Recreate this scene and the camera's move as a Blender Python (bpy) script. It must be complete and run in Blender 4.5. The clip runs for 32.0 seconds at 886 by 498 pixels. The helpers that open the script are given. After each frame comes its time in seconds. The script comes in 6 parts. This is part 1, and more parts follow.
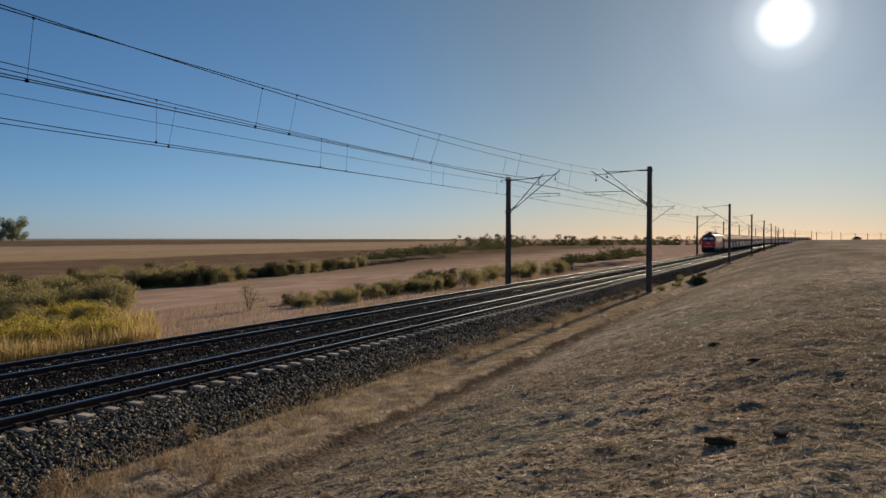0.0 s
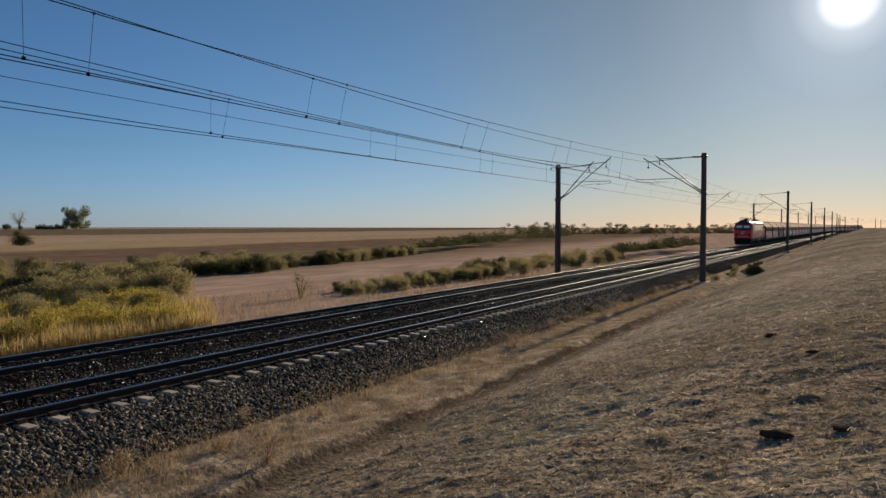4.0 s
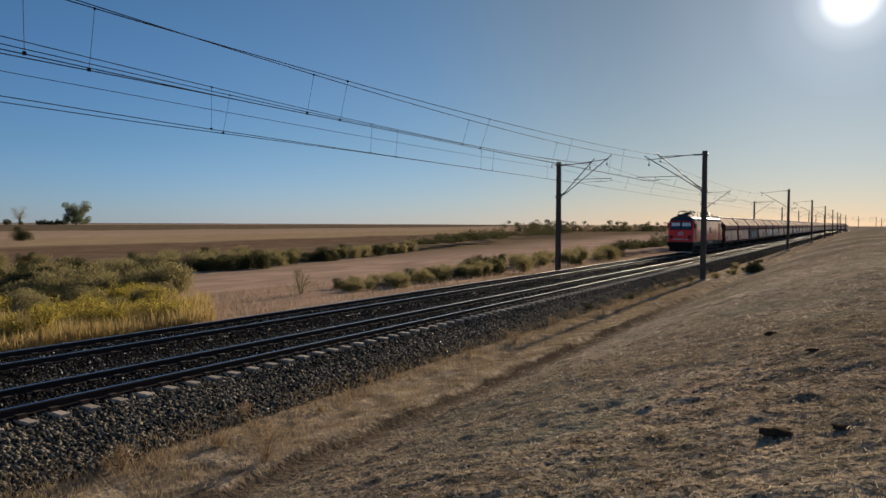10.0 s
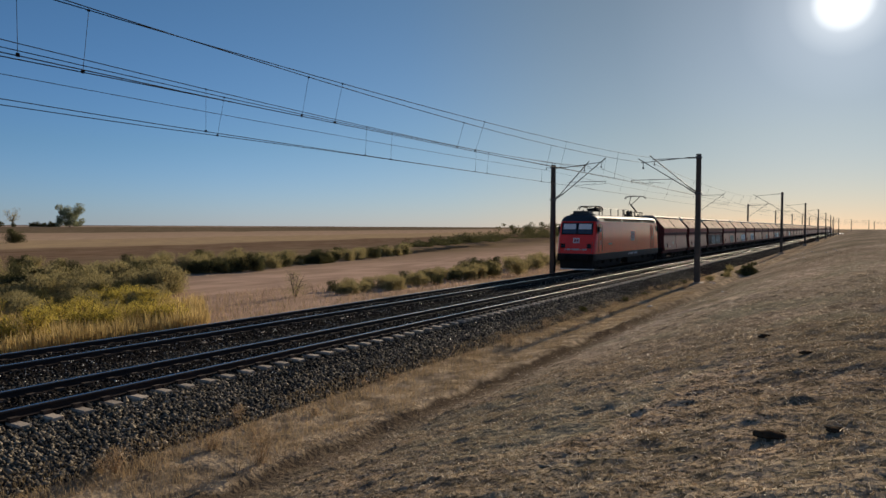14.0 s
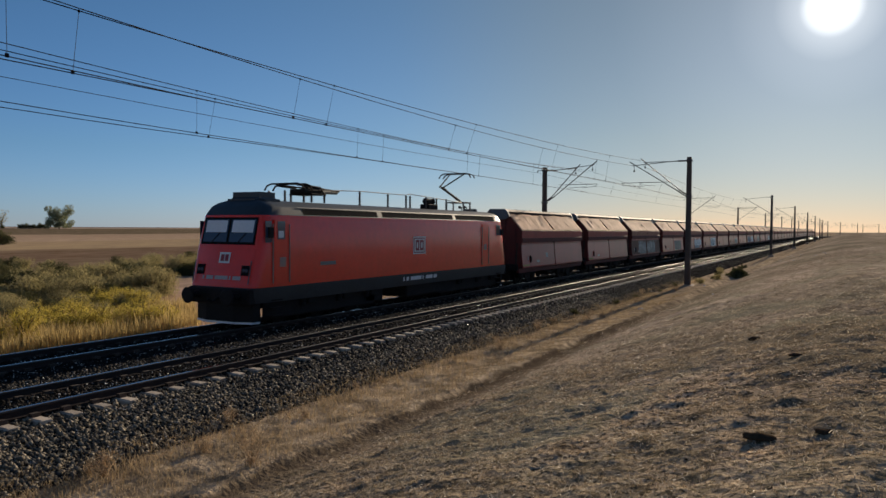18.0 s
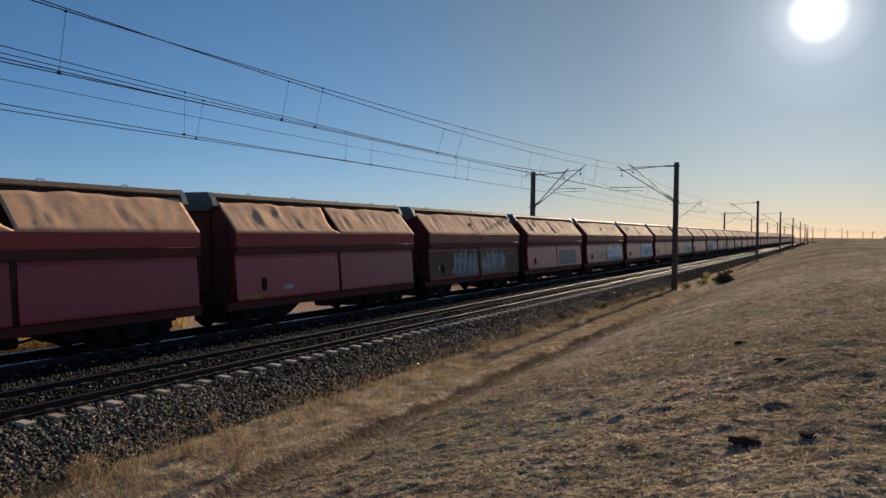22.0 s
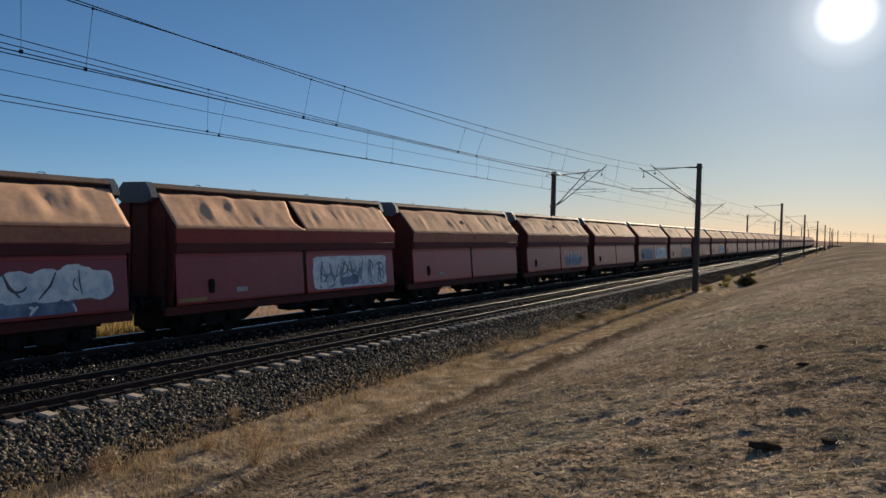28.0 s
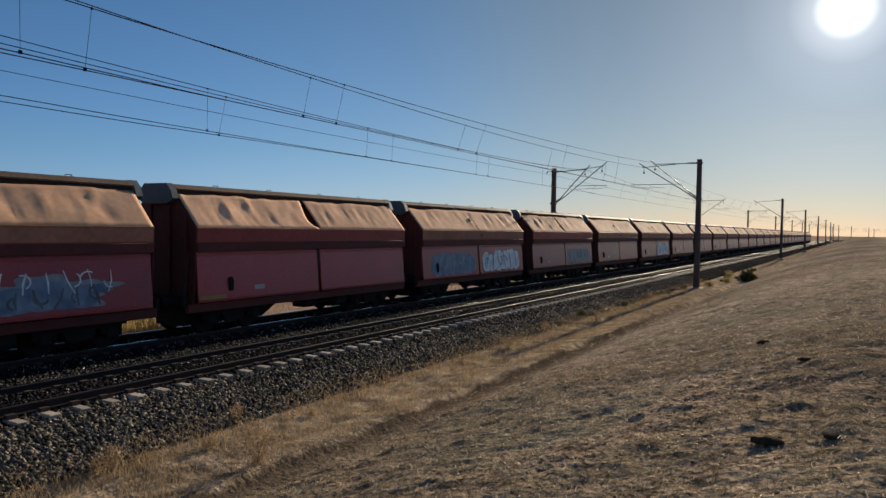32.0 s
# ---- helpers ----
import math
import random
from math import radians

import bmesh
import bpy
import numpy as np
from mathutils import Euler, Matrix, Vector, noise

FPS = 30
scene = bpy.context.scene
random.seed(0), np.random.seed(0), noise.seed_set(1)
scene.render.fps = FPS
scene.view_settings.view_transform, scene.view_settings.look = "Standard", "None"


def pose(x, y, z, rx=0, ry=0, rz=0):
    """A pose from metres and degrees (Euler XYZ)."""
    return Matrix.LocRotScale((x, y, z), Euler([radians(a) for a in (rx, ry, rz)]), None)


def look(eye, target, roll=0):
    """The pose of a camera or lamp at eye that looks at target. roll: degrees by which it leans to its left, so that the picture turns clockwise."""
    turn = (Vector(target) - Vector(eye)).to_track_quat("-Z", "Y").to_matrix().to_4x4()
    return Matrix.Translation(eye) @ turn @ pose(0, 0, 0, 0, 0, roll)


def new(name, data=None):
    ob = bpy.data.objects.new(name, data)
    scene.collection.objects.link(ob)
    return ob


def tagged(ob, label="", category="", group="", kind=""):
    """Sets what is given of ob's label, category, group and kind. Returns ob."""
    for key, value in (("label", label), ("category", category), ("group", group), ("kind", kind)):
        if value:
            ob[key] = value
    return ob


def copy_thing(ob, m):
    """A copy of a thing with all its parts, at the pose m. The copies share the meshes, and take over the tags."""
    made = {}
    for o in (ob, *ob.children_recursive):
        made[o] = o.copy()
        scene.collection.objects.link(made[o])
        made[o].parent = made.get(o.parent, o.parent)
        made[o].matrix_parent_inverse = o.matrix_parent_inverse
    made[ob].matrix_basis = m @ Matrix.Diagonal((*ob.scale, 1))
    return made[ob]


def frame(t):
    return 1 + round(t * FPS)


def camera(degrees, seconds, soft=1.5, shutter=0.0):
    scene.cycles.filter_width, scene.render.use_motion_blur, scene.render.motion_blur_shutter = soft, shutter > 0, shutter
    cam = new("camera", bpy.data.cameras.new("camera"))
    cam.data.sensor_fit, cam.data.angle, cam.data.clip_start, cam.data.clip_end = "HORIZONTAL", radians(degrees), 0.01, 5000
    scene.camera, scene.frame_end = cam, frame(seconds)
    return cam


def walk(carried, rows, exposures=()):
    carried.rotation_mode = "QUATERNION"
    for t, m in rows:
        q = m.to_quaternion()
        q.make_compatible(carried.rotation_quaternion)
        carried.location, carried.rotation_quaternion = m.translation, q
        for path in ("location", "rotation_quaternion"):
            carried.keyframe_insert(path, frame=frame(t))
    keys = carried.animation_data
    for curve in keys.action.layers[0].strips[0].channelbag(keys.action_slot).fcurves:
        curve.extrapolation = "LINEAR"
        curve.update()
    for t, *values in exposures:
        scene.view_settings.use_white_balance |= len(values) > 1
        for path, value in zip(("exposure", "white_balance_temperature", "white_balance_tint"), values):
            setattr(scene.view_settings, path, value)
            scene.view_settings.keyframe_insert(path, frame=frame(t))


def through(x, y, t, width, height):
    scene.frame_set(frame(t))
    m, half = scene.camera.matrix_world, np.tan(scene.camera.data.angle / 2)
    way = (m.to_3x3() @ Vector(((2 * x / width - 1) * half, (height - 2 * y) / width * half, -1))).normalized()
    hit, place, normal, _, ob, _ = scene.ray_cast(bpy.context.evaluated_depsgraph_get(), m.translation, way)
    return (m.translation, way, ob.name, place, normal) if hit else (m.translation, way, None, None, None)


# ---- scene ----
# ---------------------------------------------------------------- camera
EYE = Vector((0.0, 0.0, 3.296))          # z = 0 is the top of the rails, +y runs along the line
cam = camera(62.82, 32.0)


def aim(yaw, tilt, roll):
    """Yaw to the left of the line, tilt up, roll: all in degrees."""
    y, p = radians(yaw), radians(tilt)
    way = Vector((-math.sin(y) * math.cos(p), math.cos(y) * math.cos(p), math.sin(p)))
    return look(EYE, EYE + way * 100.0, roll)


PATH = [
    (0, 26.121, -0.845, 0.085),
    (0.5, 26.268, -1.005, 0.196),
    (1, 26.894, -1.343, 0.045),
    (1.5, 27.734, -1.550, 0.060),
    (2, 28.021, -1.540, 0.070),
    (2.5, 28.639, -1.650, 0.034),
    (3, 29.534, -1.752, -0.145),
    (3.5, 29.807, -1.711, -0.021),
    (5.5, 30.462, -1.968, 0.017),
    (6, 30.439, -1.978, 0.178),
    (6.5, 30.410, -1.981, 0.247),
    (7, 30.354, -2.017, 0.308),
    (7.5, 30.213, -2.017, 0.363),
    (8, 30.237, -1.964, 0.337),
    (8.5, 30.123, -1.945, 0.317),
    (9, 30.071, -1.965, 0.312),
    (9.5, 30.027, -1.940, 0.374),
    (10, 30.001, -2.009, 0.255),
    (10.5, 29.989, -2.058, 0.210),
    (11, 29.884, -2.071, 0.209),
    (11.5, 29.758, -2.079, 0.214),
    (12, 29.682, -2.018, 0.275),
    (12.5, 29.666, -2.021, 0.300),
    (13, 29.654, -1.915, 0.335),
    (13.5, 29.614, -1.897, 0.328),
    (14, 29.582, -1.802, 0.307),
    (14.5, 29.536, -1.752, 0.350),
    (16.5, 29.433, -1.734, 0.333),
    (17, 29.336, -1.746, 0.399),
    (17.5, 29.164, -1.682, 0.421),
    (18, 28.913, -1.612, 0.418),
    (18.5, 28.688, -1.631, 0.453),
    (19, 28.350, -1.550, 0.457),
    (19.5, 28.231, -1.428, 0.507),
    (20, 27.963, -1.310, 0.482),
    (20.5, 27.812, -1.285, 0.410),
    (21, 27.885, -1.276, 0.476),
    (21.5, 27.973, -1.280, 0.595),
    (22, 27.983, -1.329, 0.728),
    (22.5, 28.189, -1.336, 0.924),
    (23, 28.465, -1.292, 1.074),
    (23.5, 28.753, -1.370, 1.181),
    (24, 29.107, -1.361, 1.232),
    (24.5, 29.386, -1.360, 1.356),
    (25, 29.628, -1.398, 1.446),
    (25.5, 29.706, -1.373, 1.476),
    (27.5, 29.519, -1.401, 1.348),
    (28, 29.515, -1.433, 1.415),
    (28.5, 29.540, -1.406, 1.419),
    (29, 29.558, -1.468, 1.248),
    (29.5, 29.474, -1.571, 1.258),
    (30, 29.503, -1.497, 1.166),
    (30.5, 29.546, -1.523, 1.216),
    (31, 29.563, -1.491, 1.206),
    (31.5, 29.617, -1.554, 1.090),
    (32, 29.566, -1.626, 1.010),
]
walk(cam, [(t, aim(y, p, r)) for t, y, p, r in PATH], ((0, 0.02), (6, 0.04), (16, 0.07), (24, 0.12), (32, 0.13)))

# ---------------------------------------------------------------- light
SUN_AZ, SUN_EL = 1.0, 15.2               # degrees left of the line, degrees up
SUN_DIR = Vector((-math.sin(radians(SUN_AZ)) * math.cos(radians(SUN_EL)),
                  math.cos(radians(SUN_AZ)) * math.cos(radians(SUN_EL)), math.sin(radians(SUN_EL))))

world = bpy.data.worlds.new("sky")
scene.world = world
world.use_nodes = True
wn, wl = world.node_tree.nodes, world.node_tree.links
wn.clear()
w_out = wn.new("ShaderNodeOutputWorld")
w_bg = wn.new("ShaderNodeBackground")
w_sky = wn.new("ShaderNodeTexSky")
w_sky.sky_type = "NISHITA"
w_sky.sun_disc = False
w_sky.sun_elevation = radians(SUN_EL)
w_sky.sun_rotation = radians(-SUN_AZ)
w_sky.air_density, w_sky.dust_density, w_sky.ozone_density = 1.0, 0.05, 3.0
w_bg.inputs["Strength"].default_value = 0.075
# the sun's own glare: a clipped disc in a soft aureole
w_tc = wn.new("ShaderNodeTexCoord")
w_dot = wn.new("ShaderNodeVectorMath")
w_dot.operation = "DOT_PRODUCT"
w_dot.inputs[1].default_value = SUN_DIR
wl.new(w_tc.outputs["Generated"], w_dot.inputs[0])
w_ang = wn.new("ShaderNodeMath")
w_ang.operation = "ARCCOSINE"
wl.new(w_dot.outputs["Value"], w_ang.inputs[0])
w_ramp = wn.new("ShaderNodeMapRange")
w_ramp.inputs["From Min"].default_value = 0.0
w_ramp.inputs["From Max"].default_value = radians(30)
wl.new(w_ang.outputs[0], w_ramp.inputs["Value"])
w_col = wn.new("ShaderNodeValToRGB")
w_col.color_ramp.interpolation = "LINEAR"
els = w_col.color_ramp.elements
els[0].position, els[0].color = 0.0, (1, 1, 1, 1)
els[1].position, els[1].color = 1.0, (0, 0, 0, 1)
for pos, v in ((0.036, 1.0), (0.050, 0.62), (0.068, 0.30), (0.12, 0.13), (0.22, 0.055), (0.48, 0.012)):
    e = els.new(pos)
    e.color = (v, v * 0.97, v * 0.92, 1)
# haze: the clear air is deep blue away from the sun, dust dulls and warms it towards the sun
w_wide = wn.new("ShaderNodeMapRange")
w_wide.inputs["From Max"].default_value = radians(180)
wl.new(w_ang.outputs[0], w_wide.inputs["Value"])
w_haze = wn.new("ShaderNodeValToRGB")
w_haze.color_ramp.interpolation = "B_SPLINE"
hz = w_haze.color_ramp.elements
hz[0].position, hz[0].color = 0.0, (0.86, 0.79, 0.72, 1)
hz[1].position, hz[1].color = 1.0, (0.82, 0.77, 0.74, 1)
for pos, c in ((0.095, (0.95, 0.765, 0.610, 1)), (0.17, (0.71, 0.81, 0.88, 1)), (0.30, (0.52, 0.765, 0.955, 1)), (0.42, (0.57, 0.78, 0.98, 1)), (0.65, (0.72, 0.76, 0.82, 1))):
    e = hz.new(pos)
    e.color = c
wl.new(w_wide.outputs[0], w_haze.inputs[0])
w_mul = wn.new("ShaderNodeMix")
w_mul.data_type, w_mul.blend_type = "RGBA", "MULTIPLY"
w_mul.inputs["Factor"].default_value = 1.0
wl.new(w_sky.outputs[0], w_mul.inputs["A"])
wl.new(w_haze.outputs[0], w_mul.inputs["B"])
w_sep = wn.new("ShaderNodeSeparateXYZ")
wl.new(w_tc.outputs["Generated"], w_sep.inputs[0])
w_low = wn.new("ShaderNodeValToRGB")
lw = w_low.color_ramp.elements
lw[0].position, lw[0].color = 0.0, (1.08, 1.04, 1.55, 1)
lw[1].position, lw[1].color = 0.32, (1, 1, 1, 1)
e = lw.new(0.10)
e.color = (1.0, 0.985, 1.15, 1)
wl.new(w_sep.outputs["Z"], w_low.inputs[0])
# the dusty air right under the sun is paler and greyer than the rest of the horizon
w_under = wn.new("ShaderNodeValToRGB")
uw = w_under.color_ramp.elements
uw[0].position, uw[0].color = 0.0, (0.80, 0.87, 1.24, 1)
uw[1].position, uw[1].color = 0.30, (1, 1, 1, 1)
e = uw.new(0.12)
e.color = (0.93, 0.95, 1.06, 1)
wl.new(w_sep.outputs["Z"], w_under.inputs[0])
w_near = wn.new("ShaderNodeMapRange")
w_near.inputs["From Min"].default_value, w_near.inputs["From Max"].default_value = radians(46), radians(18)
wl.new(w_ang.outputs[0], w_near.inputs["Value"])
w_hor = wn.new("ShaderNodeMix")
w_hor.data_type = "RGBA"
wl.new(w_near.outputs[0], w_hor.inputs["Factor"])
wl.new(w_low.outputs[0], w_hor.inputs["A"])
wl.new(w_under.outputs[0], w_hor.inputs["B"])
w_mul2 = wn.new("ShaderNodeMix")
w_mul2.data_type, w_mul2.blend_type = "RGBA", "MULTIPLY"
w_mul2.inputs["Factor"].default_value = 1.0
wl.new(w_mul.outputs["Result"], w_mul2.inputs["A"])
wl.new(w_hor.outputs["Result"], w_mul2.inputs["B"])
wl.new(w_mul2.outputs["Result"], w_bg.inputs["Color"])
w_glow = wn.new("ShaderNodeBackground")
w_glow.inputs["Strength"].default_value = 1.2
w_add = wn.new("ShaderNodeAddShader")
wl.new(w_ramp.outputs[0], w_col.inputs[0])
wl.new(w_col.outputs[0], w_glow.inputs["Color"])
wl.new(w_bg.outputs[0], w_add.inputs[0])
wl.new(w_glow.outputs[0], w_add.inputs[1])
wl.new(w_add.outputs[0], w_out.inputs["Surface"])

sun = new("sun", bpy.data.lights.new("sun", "SUN"))
sun.data.energy = 5.0
sun.data.angle = radians(0.53)
sun.data.color = (1.0, 0.83, 0.62)
sun.matrix_world = look(SUN_DIR * 200, (0, 0, 0))


# ---------------------------------------------------------------- materials
def mat(name, base, other=None, rough=0.8, metal=0.0, grain=20.0, stain=1.5, bump=0.25, bump_scale=None,
        rand=0.0, island=0.0, spec=0.5, lo=0.35, hi=0.65):
    """A surface with two colours mixed at two scales, grain in the relief and, where asked, a tone of its own for each piece."""
    m = bpy.data.materials.new(name)
    m.use_nodes = True
    n, l = m.node_tree.nodes, m.node_tree.links
    b = n["Principled BSDF"]
    b.inputs["Roughness"].default_value = rough
    b.inputs["Metallic"].default_value = metal
    b.inputs["Specular IOR Level"].default_value = spec
    tc = n.new("ShaderNodeTexCoord")
    n1 = n.new("ShaderNodeTexNoise")
    n1.inputs["Scale"].default_value = stain
    n1.inputs["Detail"].default_value = 5
    n2 = n.new("ShaderNodeTexNoise")
    n2.inputs["Scale"].default_value = grain
    n2.inputs["Detail"].default_value = 6
    l.new(tc.outputs["Object"], n1.inputs["Vector"])
    l.new(tc.outputs["Object"], n2.inputs["Vector"])
    add = n.new("ShaderNodeMath")
    add.operation = "MULTIPLY_ADD"
    add.inputs[1].default_value = 0.5
    half = n.new("ShaderNodeMath")
    half.operation = "MULTIPLY"
    half.inputs[1].default_value = 0.5
    l.new(n2.outputs["Fac"], half.inputs[0])
    l.new(n1.outputs["Fac"], add.inputs[0])
    l.new(half.outputs[0], add.inputs[2])
    rng = n.new("ShaderNodeMapRange")
    rng.inputs["From Min"].default_value = lo
    rng.inputs["From Max"].default_value = hi
    l.new(add.outputs[0], rng.inputs["Value"])
    mix = n.new("ShaderNodeMix")
    mix.data_type = "RGBA"
    other = other or tuple(c * 0.7 for c in base)
    mix.inputs["A"].default_value = (*base, 1)
    mix.inputs["B"].default_value = (*other, 1)
    l.new(rng.outputs[0], mix.inputs["Factor"])
    col = mix.outputs["Result"]
    if rand or island:
        hsv = n.new("ShaderNodeHueSaturation")
        r = n.new("ShaderNodeMapRange")
        amount = rand or island
        r.inputs["To Min"].default_value, r.inputs["To Max"].default_value = 1 - amount, 1 + amount
        if rand:
            l.new(n.new("ShaderNodeObjectInfo").outputs["Random"], r.inputs["Value"])
        else:
            l.new(n.new("ShaderNodeNewGeometry").outputs["Random Per Island"], r.inputs["Value"])
        l.new(r.outputs[0], hsv.inputs["Value"])
        l.new(col, hsv.inputs["Color"])
        col = hsv.outputs[0]
    l.new(col, b.inputs["Base Color"])
    if bump:
        bp = n.new("ShaderNodeBump")
        bp.inputs["Strength"].default_value = bump
        bp.inputs["Distance"].default_value = 0.02
        if bump_scale:
            n3 = n.new("ShaderNodeTexNoise")
            n3.inputs["Scale"].default_value = bump_scale
            n3.inputs["Detail"].default_value = 4
            l.new(tc.outputs["Object"], n3.inputs["Vector"])
            l.new(n3.outputs["Fac"], bp.inputs["Height"])
        else:
            l.new(n2.outputs["Fac"], bp.inputs["Height"])
        l.new(bp.outputs[0], b.inputs["Normal"])
    return m


def leaf_mat(name, base, other, island=0.35, through=0.35, rough=0.8, spec=0.06):
    """Leaves and stalks: a tone for each and some light coming through."""
    m = mat(name, base, other, rough=rough, grain=3.0, stain=0.6, bump=0, island=island, spec=spec)
    n, l = m.node_tree.nodes, m.node_tree.links
    b = n["Principled BSDF"]
    tr = n.new("ShaderNodeBsdfTranslucent")
    mx = n.new("ShaderNodeMixShader")
    mx.inputs[0].default_value = through
    l.new(b.inputs["Base Color"].links[0].from_socket, tr.inputs["Color"])
    l.new(b.outputs[0], mx.inputs[1])
    l.new(tr.outputs[0], mx.inputs[2])
    l.new(mx.outputs[0], n["Material Output"].inputs["Surface"])
    return m


M_RAIL_SIDE = mat("rusty_rail_steel", (0.045, 0.030, 0.026), (0.026, 0.019, 0.018), rough=0.75, grain=40, stain=2, spec=0.2)
M_RAIL_FACE = mat("wheel_rubbed_rail_steel", (0.06, 0.048, 0.048), (0.035, 0.03, 0.03), rough=0.46, metal=0.0, spec=0.4, grain=20, stain=0.8, bump=0.05)
M_RAIL_TOP = mat("polished_rail_steel", (0.20, 0.185, 0.195), (0.14, 0.13, 0.138), rough=0.11, metal=1.0, grain=15, stain=0.8, bump=0.05)
M_CONCRETE = mat("sleeper_concrete", (0.56, 0.46, 0.36), (0.34, 0.28, 0.22), rough=0.9, grain=30, stain=2.5, rand=0.25)
M_BALLAST = mat("ballast_stone", (0.090, 0.081, 0.069), (0.038, 0.034, 0.030), rough=0.75, grain=9, stain=1.0, island=0.6, bump=0.3, spec=0.03)
# the train's shade round the far track is put into this colour
M_BALLAST_SHADED = mat("shade_darkened_ballast_stone", (0.040, 0.035, 0.031), (0.018, 0.016, 0.015), rough=0.8, grain=9, stain=1.0, island=0.8, bump=0.3, spec=0.03)
M_BALLAST_DUSTY = mat("dusty_ballast_stone", (0.25, 0.21, 0.155), (0.12, 0.105, 0.080), rough=0.85, grain=9, stain=1.0, island=0.7, bump=0.3, spec=0.12)
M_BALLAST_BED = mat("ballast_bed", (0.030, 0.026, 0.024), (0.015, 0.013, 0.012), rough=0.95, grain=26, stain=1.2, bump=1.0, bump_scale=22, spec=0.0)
M_CLIP = mat("rusted_clip_iron", (0.07, 0.045, 0.032), rough=0.7, grain=60)
M_MAST = mat("mast_concrete", (0.105, 0.085, 0.072), (0.060, 0.050, 0.045), rough=0.85, grain=14, stain=1.2, rand=0.15)
M_STEEL = mat("galvanised_steel", (0.13, 0.13, 0.135), (0.08, 0.078, 0.075), rough=0.55, metal=0.6, grain=30, stain=2)
M_WIRE = mat("weathered_copper_wire", (0.025, 0.022, 0.022), (0.018, 0.016, 0.016), rough=0.8, metal=0.0, spec=0.15, grain=10, bump=0)
M_INSUL = mat("brown_glazed_insulator", (0.045, 0.028, 0.024), rough=0.3, grain=20)
M_LOCO_RED = mat("locomotive_red_paint", (0.88, 0.032, 0.016), (0.72, 0.028, 0.015), rough=0.24, grain=4, stain=0.7, bump=0.10, bump_scale=0.9, spec=0.32, lo=0.4, hi=0.75)
M_LOCO_GREY = mat("locomotive_grey_paint", (0.026, 0.031, 0.034), (0.016, 0.018, 0.020), rough=0.6, grain=8, stain=1.2, bump=0.1)
M_LOCO_ROOF = mat("locomotive_roof_grey", (0.032, 0.045, 0.056), (0.022, 0.030, 0.037), rough=0.52, grain=6, stain=1.0, bump=0.1)
M_DARK = mat("dark_running_gear", (0.022, 0.019, 0.018), (0.013, 0.011, 0.011), rough=0.8, grain=14, stain=2, spec=0.2)
M_GRILLE = mat("dark_air_grille", (0.012, 0.013, 0.014), (0.008, 0.008, 0.009), rough=0.85, grain=10, spec=0.05)
M_WHITE = mat("white_paint", (0.84, 0.82, 0.80), (0.70, 0.68, 0.66), rough=0.55, grain=12, stain=2, bump=0.05)
M_LOGO_RED = mat("logo_red_paint", (0.30, 0.022, 0.035), rough=0.5, grain=10, bump=0.03)
M_WAGON = mat("oxide_red_wagon_paint", (0.42, 0.048, 0.040), (0.30, 0.038, 0.032), rough=0.45, grain=5, stain=0.9, bump=0.15, bump_scale=2.2, rand=0.22)
M_FLAP = mat("flap_oxide_red_paint", (0.42, 0.038, 0.046), (0.30, 0.032, 0.040), rough=0.32, grain=7, stain=0.8, bump=0.10, bump_scale=1.2, rand=0.25, spec=0.5)
M_FLAP_DUSTY = mat("dust_browned_flap_paint", (0.150, 0.072, 0.046), (0.105, 0.050, 0.036), rough=0.6, grain=7, stain=0.8, bump=0.10, bump_scale=1.2, spec=0.3)
M_COVER = mat("dusty_dented_cover_sheet", (0.84, 0.53, 0.34), (0.64, 0.37, 0.23), rough=0.8, grain=6, stain=0.9, bump=0.3, bump_scale=3.0, rand=0.15, spec=0.08)
# the wagon's oxide red made darker, with the shade of the ends in it
M_END = mat("shade_darkened_oxide_red_paint", (0.13, 0.020, 0.015), (0.07, 0.015, 0.012), rough=0.7, grain=5, stain=0.9, rand=0.2)
M_SKIRT = mat("dusty_cover_flange", (0.48, 0.22, 0.135), (0.34, 0.135, 0.085), rough=0.6, grain=6, stain=1.2, bump=0.15, rand=0.15, spec=0.2)
M_FLANGE_RED = mat("oxide_red_cover_flange", (0.42, 0.066, 0.050), (0.29, 0.048, 0.040), rough=0.55, grain=6, stain=1.2, bump=0.12, rand=0.15, spec=0.35)
M_LIGHT_GREY = mat("light_grey_metal_and_edge_glint", (0.20, 0.205, 0.20), (0.14, 0.14, 0.135), rough=0.45, grain=8, stain=1.5, bump=0.05)
M_HANDRAIL = mat("worn_pale_handrail", (0.42, 0.24, 0.20), (0.30, 0.16, 0.13), rough=0.45, grain=20, bump=0)
M_CAP = mat("dull_grey_cap_sheet", (0.22, 0.155, 0.115), (0.13, 0.09, 0.065), rough=0.7, grain=10, stain=1.5, rand=0.15, spec=0.25)
M_ENDCAP = mat("blue_grey_end_plate", (0.10, 0.135, 0.165), (0.06, 0.08, 0.10), rough=0.6, grain=8, stain=1.6, rand=0.2)
M_RUST = mat("soot_and_rust", (0.055, 0.028, 0.020), (0.035, 0.02, 0.016), rough=0.85, grain=10)
M_YELLOW = mat("faded_yellow_plate", (0.42, 0.27, 0.07), (0.30, 0.19, 0.06), rough=0.6, grain=12)
M_PLATE = mat("pale_lettering_plate", (0.50, 0.46, 0.44), (0.38, 0.34, 0.33), rough=0.6, grain=20)
M_GRAF_W = mat("white_spray_paint", (0.92, 0.93, 0.90), (0.60, 0.68, 0.72), rough=0.5, grain=5, stain=2.2, bump=0, lo=0.45, hi=0.60)
